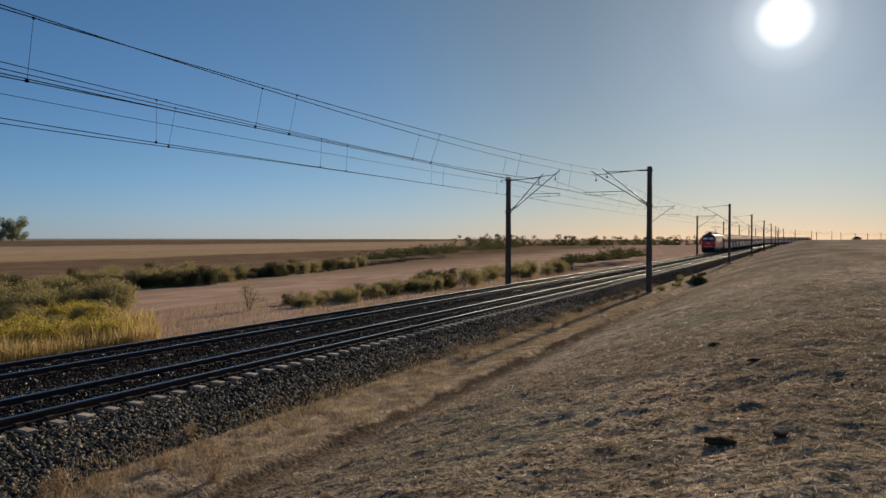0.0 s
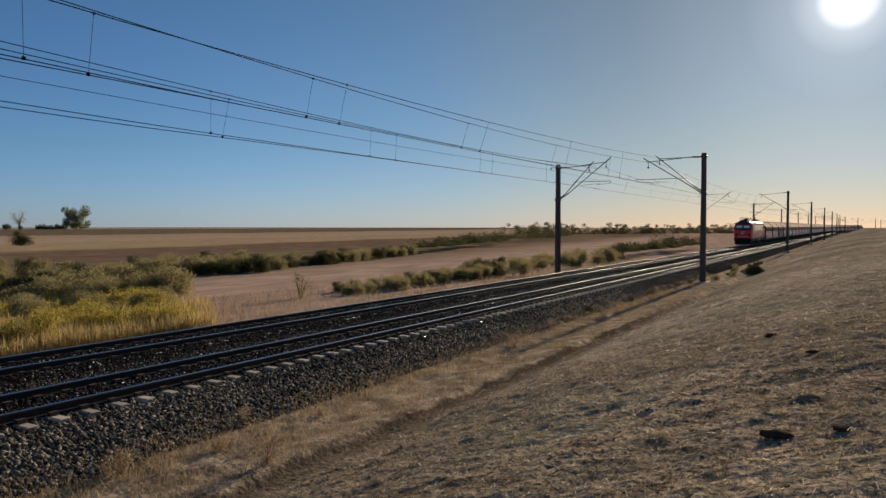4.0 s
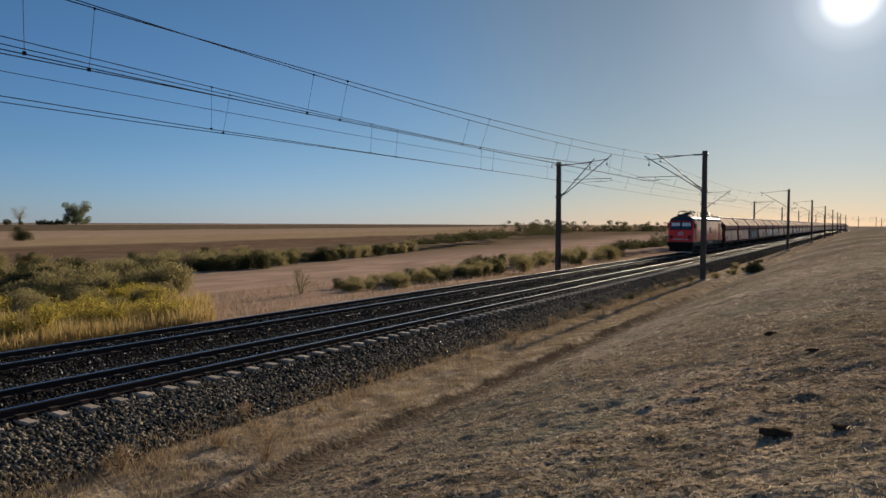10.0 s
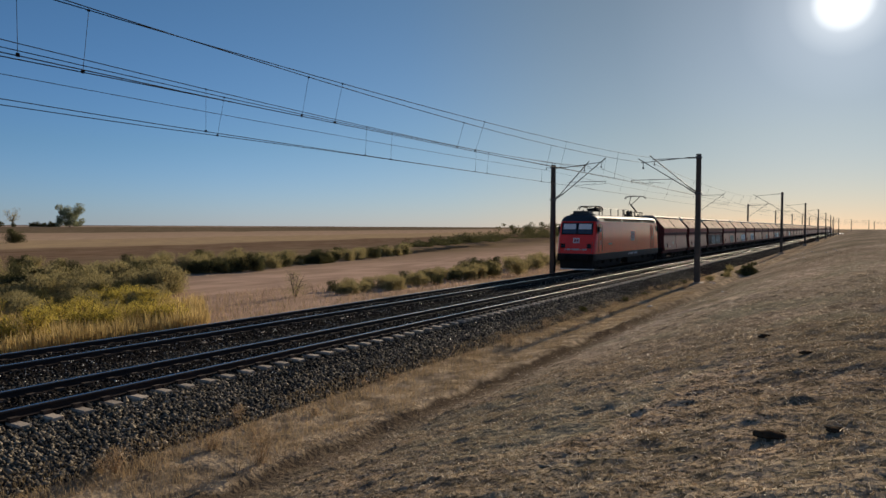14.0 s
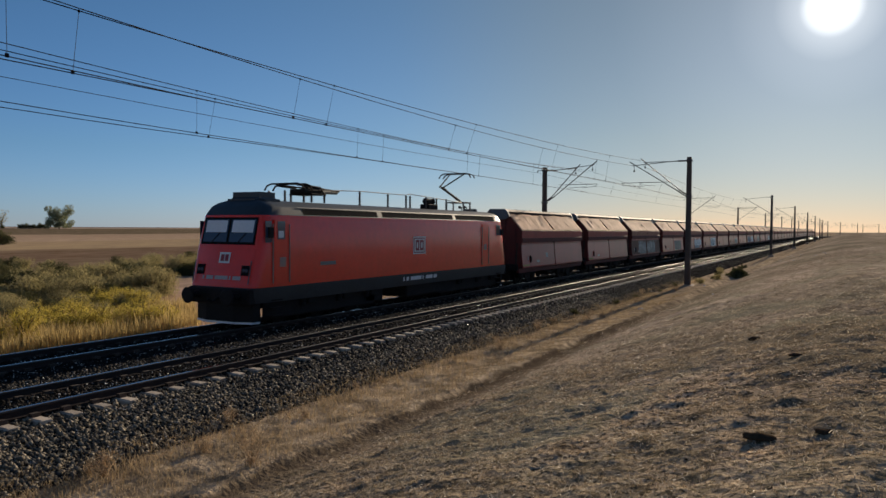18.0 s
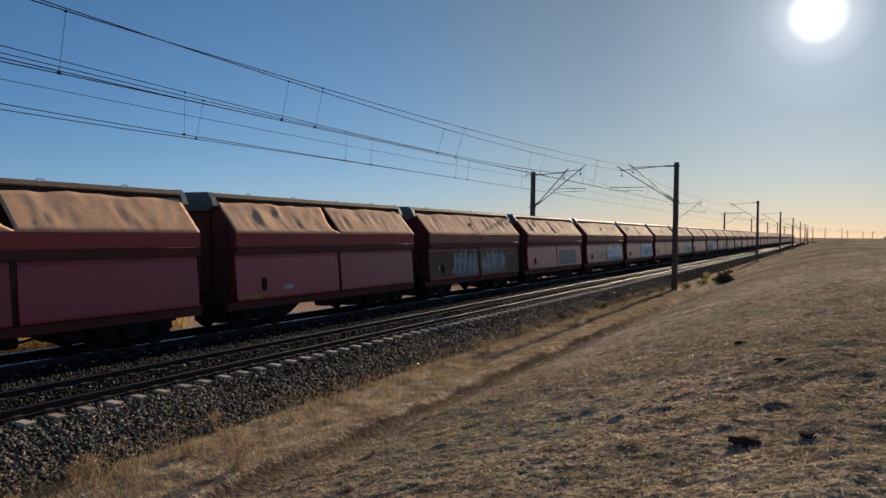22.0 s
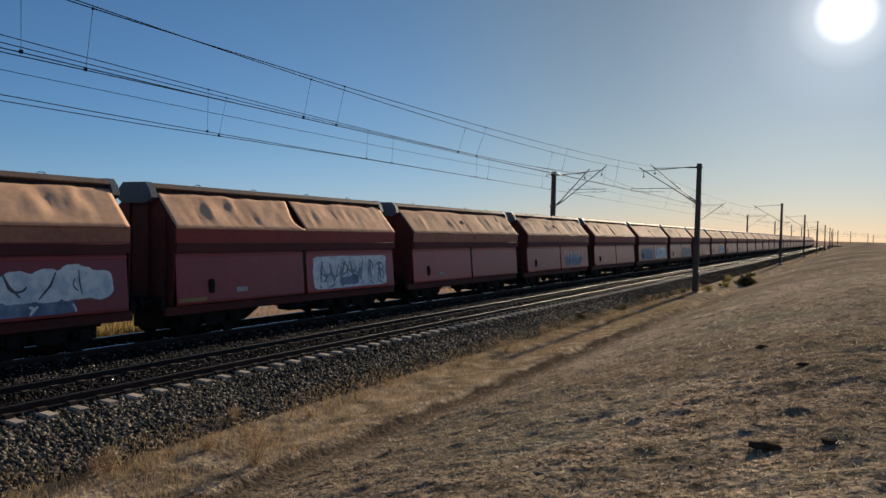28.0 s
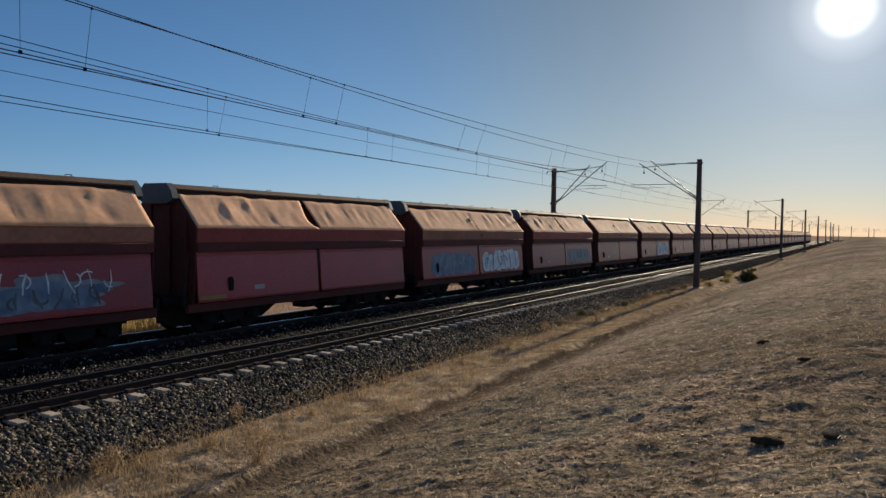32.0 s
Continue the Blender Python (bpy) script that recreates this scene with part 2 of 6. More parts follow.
M_GRAF_B = mat("blue_spray_paint", (0.08, 0.13, 0.22), (0.25, 0.33, 0.42), rough=0.5, grain=4, stain=1.6, bump=0)
M_GRAF_G = mat("grey_spray_paint", (0.20, 0.23, 0.25), (0.34, 0.37, 0.38), rough=0.5, grain=5, stain=2, bump=0)
M_GRAF_SLATE = mat("slate_spray_paint", (0.060, 0.080, 0.092), (0.12, 0.15, 0.16), rough=0.45, grain=5, stain=1.6, bump=0)
M_GRAF_K = mat("black_spray_paint", (0.06, 0.07, 0.09), (0.10, 0.11, 0.13), rough=0.5, grain=6, bump=0)
M_CABIN = mat("dim_cab_interior", (0.12, 0.105, 0.08), (0.06, 0.055, 0.045), rough=0.9, grain=6, stain=3, bump=0)
M_BLIND = mat("white_cab_blind", (0.80, 0.83, 0.86), (0.68, 0.72, 0.76), rough=0.8, grain=10, bump=0)
M_BARK = mat("grey_brown_bark", (0.085, 0.065, 0.05), (0.05, 0.04, 0.032), rough=0.9, grain=25, stain=4, bump=0.5)
M_LEAF_DARK = leaf_mat("dark_green_leaves", (0.080, 0.082, 0.034), (0.15, 0.138, 0.062), through=0.28, island=0.25)
# paler than the nearer leaves: distance haze is put into the colour
M_LEAF_TREE = leaf_mat("hazy_green_leaves", (0.24, 0.27, 0.17), (0.32, 0.33, 0.21), through=0.5, island=0.25)
M_LEAF_GREY = leaf_mat("grey_green_leaves", (0.29, 0.25, 0.115), (0.40, 0.335, 0.165), through=0.5, island=0.25)
M_LEAF_YEL = leaf_mat("yellow_leaves", (0.62, 0.47, 0.085), (0.30, 0.26, 0.07), through=0.6)
M_REED = leaf_mat("dry_yellow_reed", (0.62, 0.46, 0.20), (0.34, 0.25, 0.105), through=0.5)
M_GRASS = leaf_mat("dry_straw_grass", (0.52, 0.38, 0.24), (0.29, 0.215, 0.135), through=0.36, spec=0.05)
M_GRASS_PALE = leaf_mat("bleached_dry_grass", (0.56, 0.42, 0.25), (0.28, 0.21, 0.125), through=0.35, spec=0.05)
M_TURF = leaf_mat("low_olive_turf", (0.43, 0.335, 0.225), (0.255, 0.205, 0.13), through=0.30, spec=0.0)
M_STRAW = leaf_mat("pale_straw", (0.80, 0.69, 0.54), (0.62, 0.52, 0.38), through=0.5, rough=0.5, spec=0.35)
M_CHIP = mat("pale_glint_chip", (0.60, 0.58, 0.55), (0.40, 0.38, 0.36), rough=0.24, grain=30, island=0.5, bump=0, spec=0.9)
M_CLOD = mat("dry_earth_clod", (0.085, 0.060, 0.040), (0.05, 0.036, 0.025), rough=0.95, grain=30, stain=5, bump=0.6, spec=0.0)
M_PALE = mat("pale_litter", (0.70, 0.68, 0.64), (0.55, 0.52, 0.48), rough=0.7, grain=25)

for _m in (M_LOCO_RED,):
    _p = _m.node_tree.nodes["Principled BSDF"]
    _p.inputs["Coat Weight"].default_value = 0.5
    _p.inputs["Coat Roughness"].default_value = 0.10

M_GLASS = bpy.data.materials.new("tinted_cab_glass")
M_GLASS.use_nodes = True
_b = M_GLASS.node_tree.nodes["Principled BSDF"]
_b.inputs["Base Color"].default_value = (0.03, 0.05, 0.09, 1)
_b.inputs["Roughness"].default_value = 0.06
_b.inputs["Specular IOR Level"].default_value = 0.6


def ground_mat():
    """Steppe: bare earth and dry grass near the line, strips of field beyond."""
    m = bpy.data.materials.new("steppe_soil_and_dry_grass")
    m.use_nodes = True
    n, l = m.node_tree.nodes, m.node_tree.links
    b = n["Principled BSDF"]
    b.inputs["Roughness"].default_value = 0.95
    b.inputs["Specular IOR Level"].default_value = 0.0
    tc = n.new("ShaderNodeTexCoord")
    sep = n.new("ShaderNodeSeparateXYZ")
    l.new(tc.outputs["Object"], sep.inputs[0])

    def noise_tex(scale, detail=6, stretch=None):
        t = n.new("ShaderNodeTexNoise")
        t.inputs["Scale"].default_value = scale
        t.inputs["Detail"].default_value = detail
        if stretch:
            mp = n.new("ShaderNodeMapping")
            mp.inputs["Scale"].default_value = stretch
            l.new(tc.outputs["Object"], mp.inputs["Vector"])
            l.new(mp.outputs[0], t.inputs["Vector"])
        else:
            l.new(tc.outputs["Object"], t.inputs["Vector"])
        return t.outputs["Fac"]

    def mix(fac, a, b2):
        x = n.new("ShaderNodeMix")
        x.data_type = "RGBA"
        for name, v in (("Factor", fac), ("A", a), ("B", b2)):
            if isinstance(v, (tuple, float)):
                x.inputs[name].default_value = v
            else:
                l.new(v, x.inputs[name])
        return x.outputs["Result"]

    def ramp(v, a, b2):
        r = n.new("ShaderNodeMapRange")
        r.inputs["From Min"].default_value, r.inputs["From Max"].default_value = a, b2
        l.new(v, r.inputs["Value"])
        return r.outputs[0]

    # near the line: straw over brown soil, patches of both
    near = mix(ramp(noise_tex(0.45), 0.40, 0.62), (0.60, 0.425, 0.275, 1), (0.40, 0.305, 0.19, 1))
    near = mix(ramp(noise_tex(7.0, 8), 0.42, 0.66), near, (0.56, 0.41, 0.26, 1))
    near = mix(ramp(noise_tex(2.6, 10), 0.52, 0.66), near, (0.15, 0.11, 0.065, 1))
    near = mix(ramp(noise_tex(16.0, 6), 0.50, 0.60), near, (0.085, 0.060, 0.036, 1))
    near = mix(ramp(noise_tex(0.11, 4), 0.47, 0.62), near, (0.25, 0.205, 0.12, 1))
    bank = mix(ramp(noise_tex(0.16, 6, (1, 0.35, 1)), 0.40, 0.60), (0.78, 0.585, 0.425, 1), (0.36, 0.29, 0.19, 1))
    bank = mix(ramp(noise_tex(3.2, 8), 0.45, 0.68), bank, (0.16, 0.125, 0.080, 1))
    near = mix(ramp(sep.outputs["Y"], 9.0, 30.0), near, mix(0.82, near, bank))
    near = mix(ramp(noise_tex(0.30, 5), 0.50, 0.64), near, mix(0.6, near, (0.33, 0.30, 0.19, 1)))
    wob2 = n.new("ShaderNodeMath")
    wob2.operation = "MULTIPLY_ADD"
    wob2.inputs[1].default_value = 0.7
    l.new(noise_tex(0.9, 5), wob2.inputs[0])
    l.new(sep.outputs["X"], wob2.inputs[2])
    near = mix(ramp(wob2.outputs[0], -7.0, -7.45), near, mix(ramp(noise_tex(1.6, 8), 0.40, 0.60), (0.66, 0.49, 0.30, 1), (0.30, 0.22, 0.135, 1)))
    # shade of the bank's lip, painted: sharp towards the line, fading up the slope
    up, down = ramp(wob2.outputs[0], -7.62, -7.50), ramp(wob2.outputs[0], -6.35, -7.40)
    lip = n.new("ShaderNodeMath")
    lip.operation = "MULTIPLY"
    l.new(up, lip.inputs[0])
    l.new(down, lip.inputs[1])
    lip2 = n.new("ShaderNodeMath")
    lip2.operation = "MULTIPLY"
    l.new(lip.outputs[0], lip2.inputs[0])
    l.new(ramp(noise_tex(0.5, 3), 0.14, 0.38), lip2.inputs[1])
    lip_shade = n.new("ShaderNodeMath")
    lip_shade.operation = "MULTIPLY"
    l.new(lip2.outputs[0], lip_shade.inputs[0])
    l.new(ramp(sep.outputs["Y"], 46.0, 30.0), lip_shade.inputs[1])
    near = mix(lip_shade.outputs[0], near, mix(0.92, near, (0.085, 0.060, 0.040, 1)))
    # broad darker patches stretched along the line, smaller ones over them
    near = mix(ramp(noise_tex(0.17, 3, (1.0, 0.45, 1)), 0.50, 0.60), near, mix(0.34, near, (0.16, 0.12, 0.078, 1)))
    near = mix(ramp(noise_tex(2.2, 8), 0.50, 0.66), near, mix(0.5, near, (0.14, 0.105, 0.065, 1)))
    # fields: strips side by side, away from the line
    q = n.new("ShaderNodeMath")
    q.operation = "MULTIPLY_ADD"
    q.inputs[1].default_value = -0.12
    neg = n.new("ShaderNodeMath")
    neg.operation = "MULTIPLY"
    neg.inputs[1].default_value = -1.0
    l.new(sep.outputs["X"], neg.inputs[0])
    l.new(sep.outputs["Y"], q.inputs[0])
    l.new(neg.outputs[0], q.inputs[2])
    wob = n.new("ShaderNodeMath")
    wob.operation = "MULTIPLY_ADD"
    wob.inputs[1].default_value = 16.0
    l.new(noise_tex(0.03, 3), wob.inputs[0])
    l.new(q.outputs[0], wob.inputs[2])
    strips = n.new("ShaderNodeValToRGB")
    strips.color_ramp.interpolation = "LINEAR"
    e = strips.color_ramp.elements
    e[0].position, e[0].color = 0.0, (0.62, 0.40, 0.275, 1)
    e[1].position, e[1].color = 1.0, (0.12, 0.070, 0.048, 1)
    for pos, c in ((0.045, (0.62, 0.40, 0.275, 1)), (0.060, (0.24, 0.170, 0.085, 1)), (0.088, (0.20, 0.130, 0.070, 1)),
                   (0.094, (0.19, 0.11, 0.06, 1)), (0.116, (0.19, 0.11, 0.06, 1)), (0.122, (0.54, 0.37, 0.18, 1)), (0.160, (0.52, 0.35, 0.17, 1)),
                   (0.166, (0.58, 0.39, 0.24, 1)), (0.235, (0.50, 0.33, 0.20, 1)), (0.242, (0.15, 0.118, 0.060, 1)), (0.40, (0.14, 0.105, 0.060, 1)), (0.41, (0.55, 0.41, 0.31, 1)), (0.6, (0.50, 0.36, 0.27, 1))):
        x = e.new(pos)
        x.color = c
    l.new(ramp(wob.outputs[0], 0.0, 1000.0), strips.inputs[0])
    far = mix(ramp(noise_tex(0.35, 9, (1.6, 0.5, 1)), 0.38, 0.62), strips.outputs[0], (0.34, 0.225, 0.14, 1))
    far = mix(0.6, strips.outputs[0], far)
    col = mix(ramp(sep.outputs["X"], -22.0, -24.0), near, far)
    dull = n.new("ShaderNodeHueSaturation")
    dull.inputs["Saturation"].default_value = 0.88
    l.new(col, dull.inputs["Color"])
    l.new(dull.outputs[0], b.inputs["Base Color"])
    bp = n.new("ShaderNodeBump")
    bp.inputs["Strength"].default_value = 0.9
    bp.inputs["Distance"].default_value = 0.07
    l.new(noise_tex(11.0, 9), bp.inputs["Height"])
    l.new(bp.outputs[0], b.inputs["Normal"])
    return m


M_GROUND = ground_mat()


# ---------------------------------------------------------------- mesh helpers
def part(name, bm, material, parent=None, label="", smooth=False):
    """Links a bmesh as one mesh object under a thing or part."""
    me = bpy.data.meshes.new(name)
    bm.to_mesh(me)
    bm.free()
    return part_me(name, me, material, parent, label, smooth)


def part_me(name, me, material, parent=None, label="", smooth=False):
    if not me.materials:
        for mm in (material if isinstance(material, (list, tuple)) else [material]):
            me.materials.append(mm)
    if smooth:
        me.polygons.foreach_set("use_smooth", [True] * len(me.polygons))
    ob = new(name, me)
    if parent:
        ob.parent = parent
    if label:
        ob["label"] = label
    return ob


def thing(name, label, category, m=None, group="", kind=""):
    ob = new(name)
    ob.empty_display_size = 0.2
    if m is not None:
        ob.matrix_basis = m
    return tagged(ob, label, category, group, kind)


def box(bm, lo, hi, bevel=0.0, rounds=1):
    """An axis-aligned block between two corners, its edges broken."""
    lo, hi = Vector(lo), Vector(hi)
    r = bmesh.ops.create_cube(bm, size=1.0)
    vs = r["verts"]
    for v in vs:
        v.co = Vector(((lo[i] + hi[i]) / 2 + v.co[i] * (hi[i] - lo[i])) for i in range(3))
    if bevel:
        es = list({e for v in vs for e in v.link_edges})
        bmesh.ops.bevel(bm, geom=es, offset=bevel, segments=rounds, affect="EDGES")
    return bm


def blk(lo, hi, bevel=0.0, rounds=1):
    return box(bmesh.new(), lo, hi, bevel, rounds)


def tube(bm, pts, r, n=6, r2=None, caps=True):
    """A round bar along points."""
    pts = [Vector(p) for p in pts]
    rings = []
    for i, p in enumerate(pts):
        d = (pts[min(i + 1, len(pts) - 1)] - pts[max(i - 1, 0)]).normalized()
        a = d.cross(Vector((0, 0, 1)) if abs(d.z) < 0.95 else Vector((1, 0, 0))).normalized()
        b = d.cross(a)
        rr = r if r2 is None else r + (r2 - r) * i / (len(pts) - 1)
        rings.append([bm.verts.new(p + (a * math.cos(k * math.tau / n) + b * math.sin(k * math.tau / n)) * rr) for k in range(n)])
    for u, v in zip(rings, rings[1:]):
        for k in range(n):
            bm.faces.new((u[k], u[(k + 1) % n], v[(k + 1) % n], v[k]))
    if caps:
        bm.faces.new(rings[0][::-1])
        bm.faces.new(rings[-1])
    return bm


def tb(pts, r, n=6, r2=None):
    return tube(bmesh.new(), pts, r, n, r2)


def disc_stack(bm, base, axis, spec, n=10):
    """A turned shape: radii along an axis, for insulators, wheels and buffers."""
    base, axis = Vector(base), Vector(axis).normalized()
    a = axis.cross(Vector((0, 0, 1)) if abs(axis.z) < 0.9 else Vector((1, 0, 0))).normalized()
    b = axis.cross(a)
    rings = []
    for s, r in spec:
        rings.append([bm.verts.new(base + axis * s + (a * math.cos(k * math.tau / n) + b * math.sin(k * math.tau / n)) * max(r, 0.002)) for k in range(n)])
    for u, v in zip(rings, rings[1:]):
        for k in range(n):
            bm.faces.new((u[k], u[(k + 1) % n], v[(k + 1) % n], v[k]))
    bm.faces.new(rings[0][::-1])
    bm.faces.new(rings[-1])
    return bm


def extrude_y(section, y0, y1):
    """A closed section (x, z) drawn out along y."""
    bm = bmesh.new()
    a = [bm.verts.new((x, y0, z)) for x, z in section]
    b = [bm.verts.new((x, y1, z)) for x, z in section]
    k = len(section)
    for i in range(k):
        bm.faces.new((a[i], a[(i + 1) % k], b[(i + 1) % k], b[i]))
    bm.faces.new(a[::-1])
    bm.faces.new(b)
    bmesh.ops.recalc_face_normals(bm, faces=bm.faces)
    return bm


def raw(name, verts, faces, material, parent=None, label=""):
    me = bpy.data.meshes.new(name)
    me.from_pydata(verts, [], faces)
    return part_me(name, me, material, parent, label)


# ---------------------------------------------------------------- the plan
NEAR_X, FAR_X = -13.75, -17.94           # centres of the two tracks
rng = np.random.default_rng(7)


def bend(y):
    """The line swings gently to the right past 430 m."""
    return 0.00064 * max(y - 430.0, 0.0) ** 2


def heading(y):
    return math.atan(0.00128 * max(y - 430.0, 0.0))


PROFILE_X = (-4000, -1000, -600, -420, -250, -120, -60, -30, -23.5, -22.0, -20.7, -11.0, -10.4, -9.4, -8.6, -7.95, -7.7, -7.2, -6.2, -4, 0, 4, 12, 40, 300, 4000)
PROFILE_Z = (-3.0, 0.8, 1.8, 1.6, 0.1, -0.9, -1.15, -1.1, -1.05, -0.80, -0.50, -0.50, -0.64, -0.66, -0.56, -0.47, -0.61, -0.52, -0.14, 0.58, 1.62, 1.95, 2.05, 2.2, 2.6, 2.6)


def ground_z(x, y):
    x0 = x - bend(y)
    sway = 0.40 * noise.noise((0.0, y * 0.16, 5.0)) if y < 120 else 0.0
    z = float(np.interp(x0 + sway * max(0.0, 1 - abs(x0 + 7.8) / 2.2), PROFILE_X, PROFILE_Z))
    if x0 > -9:
        z += min(max(y - 60.0, 0.0) * 0.0016, 0.9) * min((x0 + 9) / 6.0, 1.0)
    return z


def humps(x, y):
    """Small tussocks and hollows of trampled ground."""
    h = 0.065 * noise.noise((x * 0.5, y * 0.5, 0)) + 0.05 * noise.noise((x * 1.7, y * 1.7, 4)) + 0.03 * noise.noise((x * 4.1, y * 4.1, 9))
    if y < 40:
        h += 0.042 * abs(noise.noise((x * 3.3, y * 5.0, 17))) + 0.024 * noise.noise((x * 7.5, y * 9.0, 21))
    return h


def build_ground():
    xs = np.unique(np.concatenate([
        -np.geomspace(24, 4000, 46), np.arange(-24, -11, 0.8), np.arange(-11, -6, 0.12), np.arange(-6, 3.2, 0.075), np.geomspace(3.2, 4000, 42)]))
    ys = np.unique(np.concatenate([-np.geomspace(2, 2500, 22), np.arange(-2, 2.4, 0.3), np.arange(2.4, 13, 0.07), np.arange(13, 30, 0.16), np.geomspace(30, 4600, 110)]))
    verts = []
    for y in ys:
        for x in xs:
            z = ground_z(x, y)
            r = math.hypot(x, y)
            if x > -10.6 and r < 90:
                k = min(1.0, (x + 10.6) / 1.5) * (0.5 if -8.8 < x < -6.9 else 1.0)
                z += k * humps(x, y)
            elif x < -23:
                z += 0.25 * noise.noise((x * 0.06, y * 0.06, 2)) + 0.08 * noise.noise((x * 0.4, y * 0.4, 3))
            verts.append((x + (0 if abs(x) > 3000 else bend(min(y, 900)) * math.exp(-abs(x) / 600)), y, z))
    nx = len(xs)
    faces = [(j * nx + i, j * nx + i + 1, (j + 1) * nx + i + 1, (j + 1) * nx + i)
             for j in range(len(ys) - 1) for i in range(nx - 1)]
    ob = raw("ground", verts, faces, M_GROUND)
    ob.data.polygons.foreach_set("use_smooth", [True] * len(ob.data.polygons))
    tagged(ob, "dry brown steppe with a grassed bank and ploughed strips", "ground", kind="structure")


build_ground()


# ---------------------------------------------------------------- ballast, rails and sleepers
LINE_Y = [-80.0] + [float(v) for v in range(-20, 430, 15)] + [float(v) for v in range(430, 960, 20)]


def sweep(section, ys, closed=True, cx=0.0):
    """A section (x, z) swept along the line."""
    verts, faces, k = [], [], len(section)
    for y in ys:
        verts += [(cx + x + bend(y), y, z) for x, z in section]
    for j in range(len(ys) - 1):
        for i in range(k if closed else k - 1):
            a, b = j * k + i, j * k + (i + 1) % k
            faces.append((a, b, b + k, a + k))
    if closed:
        faces += [tuple(range(k))[::-1], tuple(range((len(ys) - 1) * k, len(ys) * k))]
    return verts, faces


BED = [(-10.15, -0.95), (-10.45, -0.62), (-11.2, -0.45), (-12.05, -0.325), (-12.6, -0.285), (-12.93, -0.225), (-13.0, -0.185), (-14.5, -0.182), (-15.1, -0.20), (-15.85, -0.27), (-16.6, -0.20), (-17.2, -0.182),
       (-18.7, -0.182), (-19.4, -0.20), (-20.6, -0.5), (-21.2, -0.75), (-21.4, -1.2)]
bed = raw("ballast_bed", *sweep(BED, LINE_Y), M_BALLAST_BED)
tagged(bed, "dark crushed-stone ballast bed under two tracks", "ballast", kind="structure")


def bed_z(x):
    xs = [p[0] for p in BED[::-1]]
    return np.interp(x, xs, [p[1] for p in BED[::-1]])


SLEEPER_Y = 7.317 - 10 * 0.607


def stones(name, count, x0, x1, y0, y1, size, material, label, power=1.0, zfun=bed_z, lift=0.25, place=None, flat=0.8, category="ballast"):
    """Loose angular stones strewn over a strip, denser towards its near end."""
    x = rng.uniform(x0, x1, count)
    y = y0 + (y1 - y0) * rng.uniform(0, 1, count) ** power
    # leave the tops of the sleepers mostly bare
    over = np.abs((y - SLEEPER_Y + 0.3035) % 0.607 - 0.3035) < 0.17
    inside = (x > NEAR_X + 0.82) & (x < NEAR_X + 1.17) & over & (rng.uniform(0, 1, count) > 0.05)
    x, y = x[~inside], y[~inside]
    count = len(x)
    s = size * rng.uniform(0.55, 1.35, count)
    z = (zfun(x) if place is None else np.array([place(a, b) for a, b in zip(x, y)])) + s * rng.uniform(0.0, lift + 0.25, count)
    octa = np.array([(1, 0, 0), (-1, 0, 0), (0, 1, 0), (0, -1, 0), (0, 0, 1), (0, 0, -1)], float)
    v = octa[None] * rng.uniform(0.55, 1.1, (count, 6, 1)) + rng.uniform(-0.35, 0.35, (count, 6, 3))
    ang = rng.uniform(0, math.tau, count)
    c, sn = np.cos(ang)[:, None], np.sin(ang)[:, None]
    v = np.stack([v[..., 0] * c - v[..., 1] * sn, v[..., 0] * sn + v[..., 1] * c, v[..., 2] * flat], -1)
    v = v * s[:, None, None] + np.stack([x, y, z], -1)[:, None]
    tri = np.array([(0, 2, 4), (2, 1, 4), (1, 3, 4), (3, 0, 4), (2, 0, 5), (1, 2, 5), (3, 1, 5), (0, 3, 5)])
    f = tri[None] + (np.arange(count) * 6)[:, None, None]
    me = bpy.data.meshes.new(name)
    me.vertices.add(count * 6)
    me.vertices.foreach_set("co", v.ravel())
    me.loops.add(count * 24)
    me.loops.foreach_set("vertex_index", f.ravel().astype(np.int32))
    me.polygons.add(count * 8)
    me.polygons.foreach_set("loop_start", np.arange(count * 8, dtype=np.int32) * 3)
    me.update(calc_edges=True)
    ob = part_me(name, me, material)
    return tagged(ob, label, category, kind="stuff")


stones("ballast_stones", 34000, -12.98, -10.25, 2.0, 62.0, 0.050, M_BALLAST, "dark angular ballast stones on the shoulder beside the track", 1.6)
stones("ballast_stones", 20000, -14.95, -12.95, 3.0, 60.0, 0.042, M_BALLAST_SHADED, "darkened ballast stones between the near rails", 1.3, lift=0.15)
stones("ballast_stones", 15000, -16.2, -14.62, 3.0, 60.0, 0.044, M_BALLAST, "dark angular ballast stones between the two tracks", 1.3, lift=0.4)
stones("ballast_stones", 24000, -20.4, -16.15, 5.0, 60.0, 0.040, M_BALLAST_SHADED, "ballast stones round the far track, darkened for the train's shade", 1.2, lift=0.15)
stones("ballast_stones", 16000, -12.5, -10.3, 62.0, 190.0, 0.048, M_BALLAST, "dark angular ballast stones further along the line", 1.0)

stones("ballast_stones", 12000, -11.8, -10.05, 3.0, 40.0, 0.050, M_BALLAST_DUSTY, "earth-dusted ballast stones at the foot of the shoulder", 1.6, lift=0.5)
stones("ballast_stones", 4200, -12.9, -11.2, 3.0, 40.0, 0.048, M_BALLAST_DUSTY, "scattered pale dusty stones in the dark ballast", 1.6, lift=0.6)
stones("ballast_stones", 6000, -12.9, -10.0, 2.0, 12.0, 0.052, M_BALLAST_DUSTY, "earth-dusted ballast stones on the near shoulder", 1.0, lift=0.5)
# added chips, pale and glossy, stand for sun glints on the dark stones
stones("ballast_chips", 13000, -20.0, -10.2, 3.0, 60.0, 0.020, M_CHIP, "pale glossy chips added for the sun glints in the ballast", 1.3, lift=1.8)

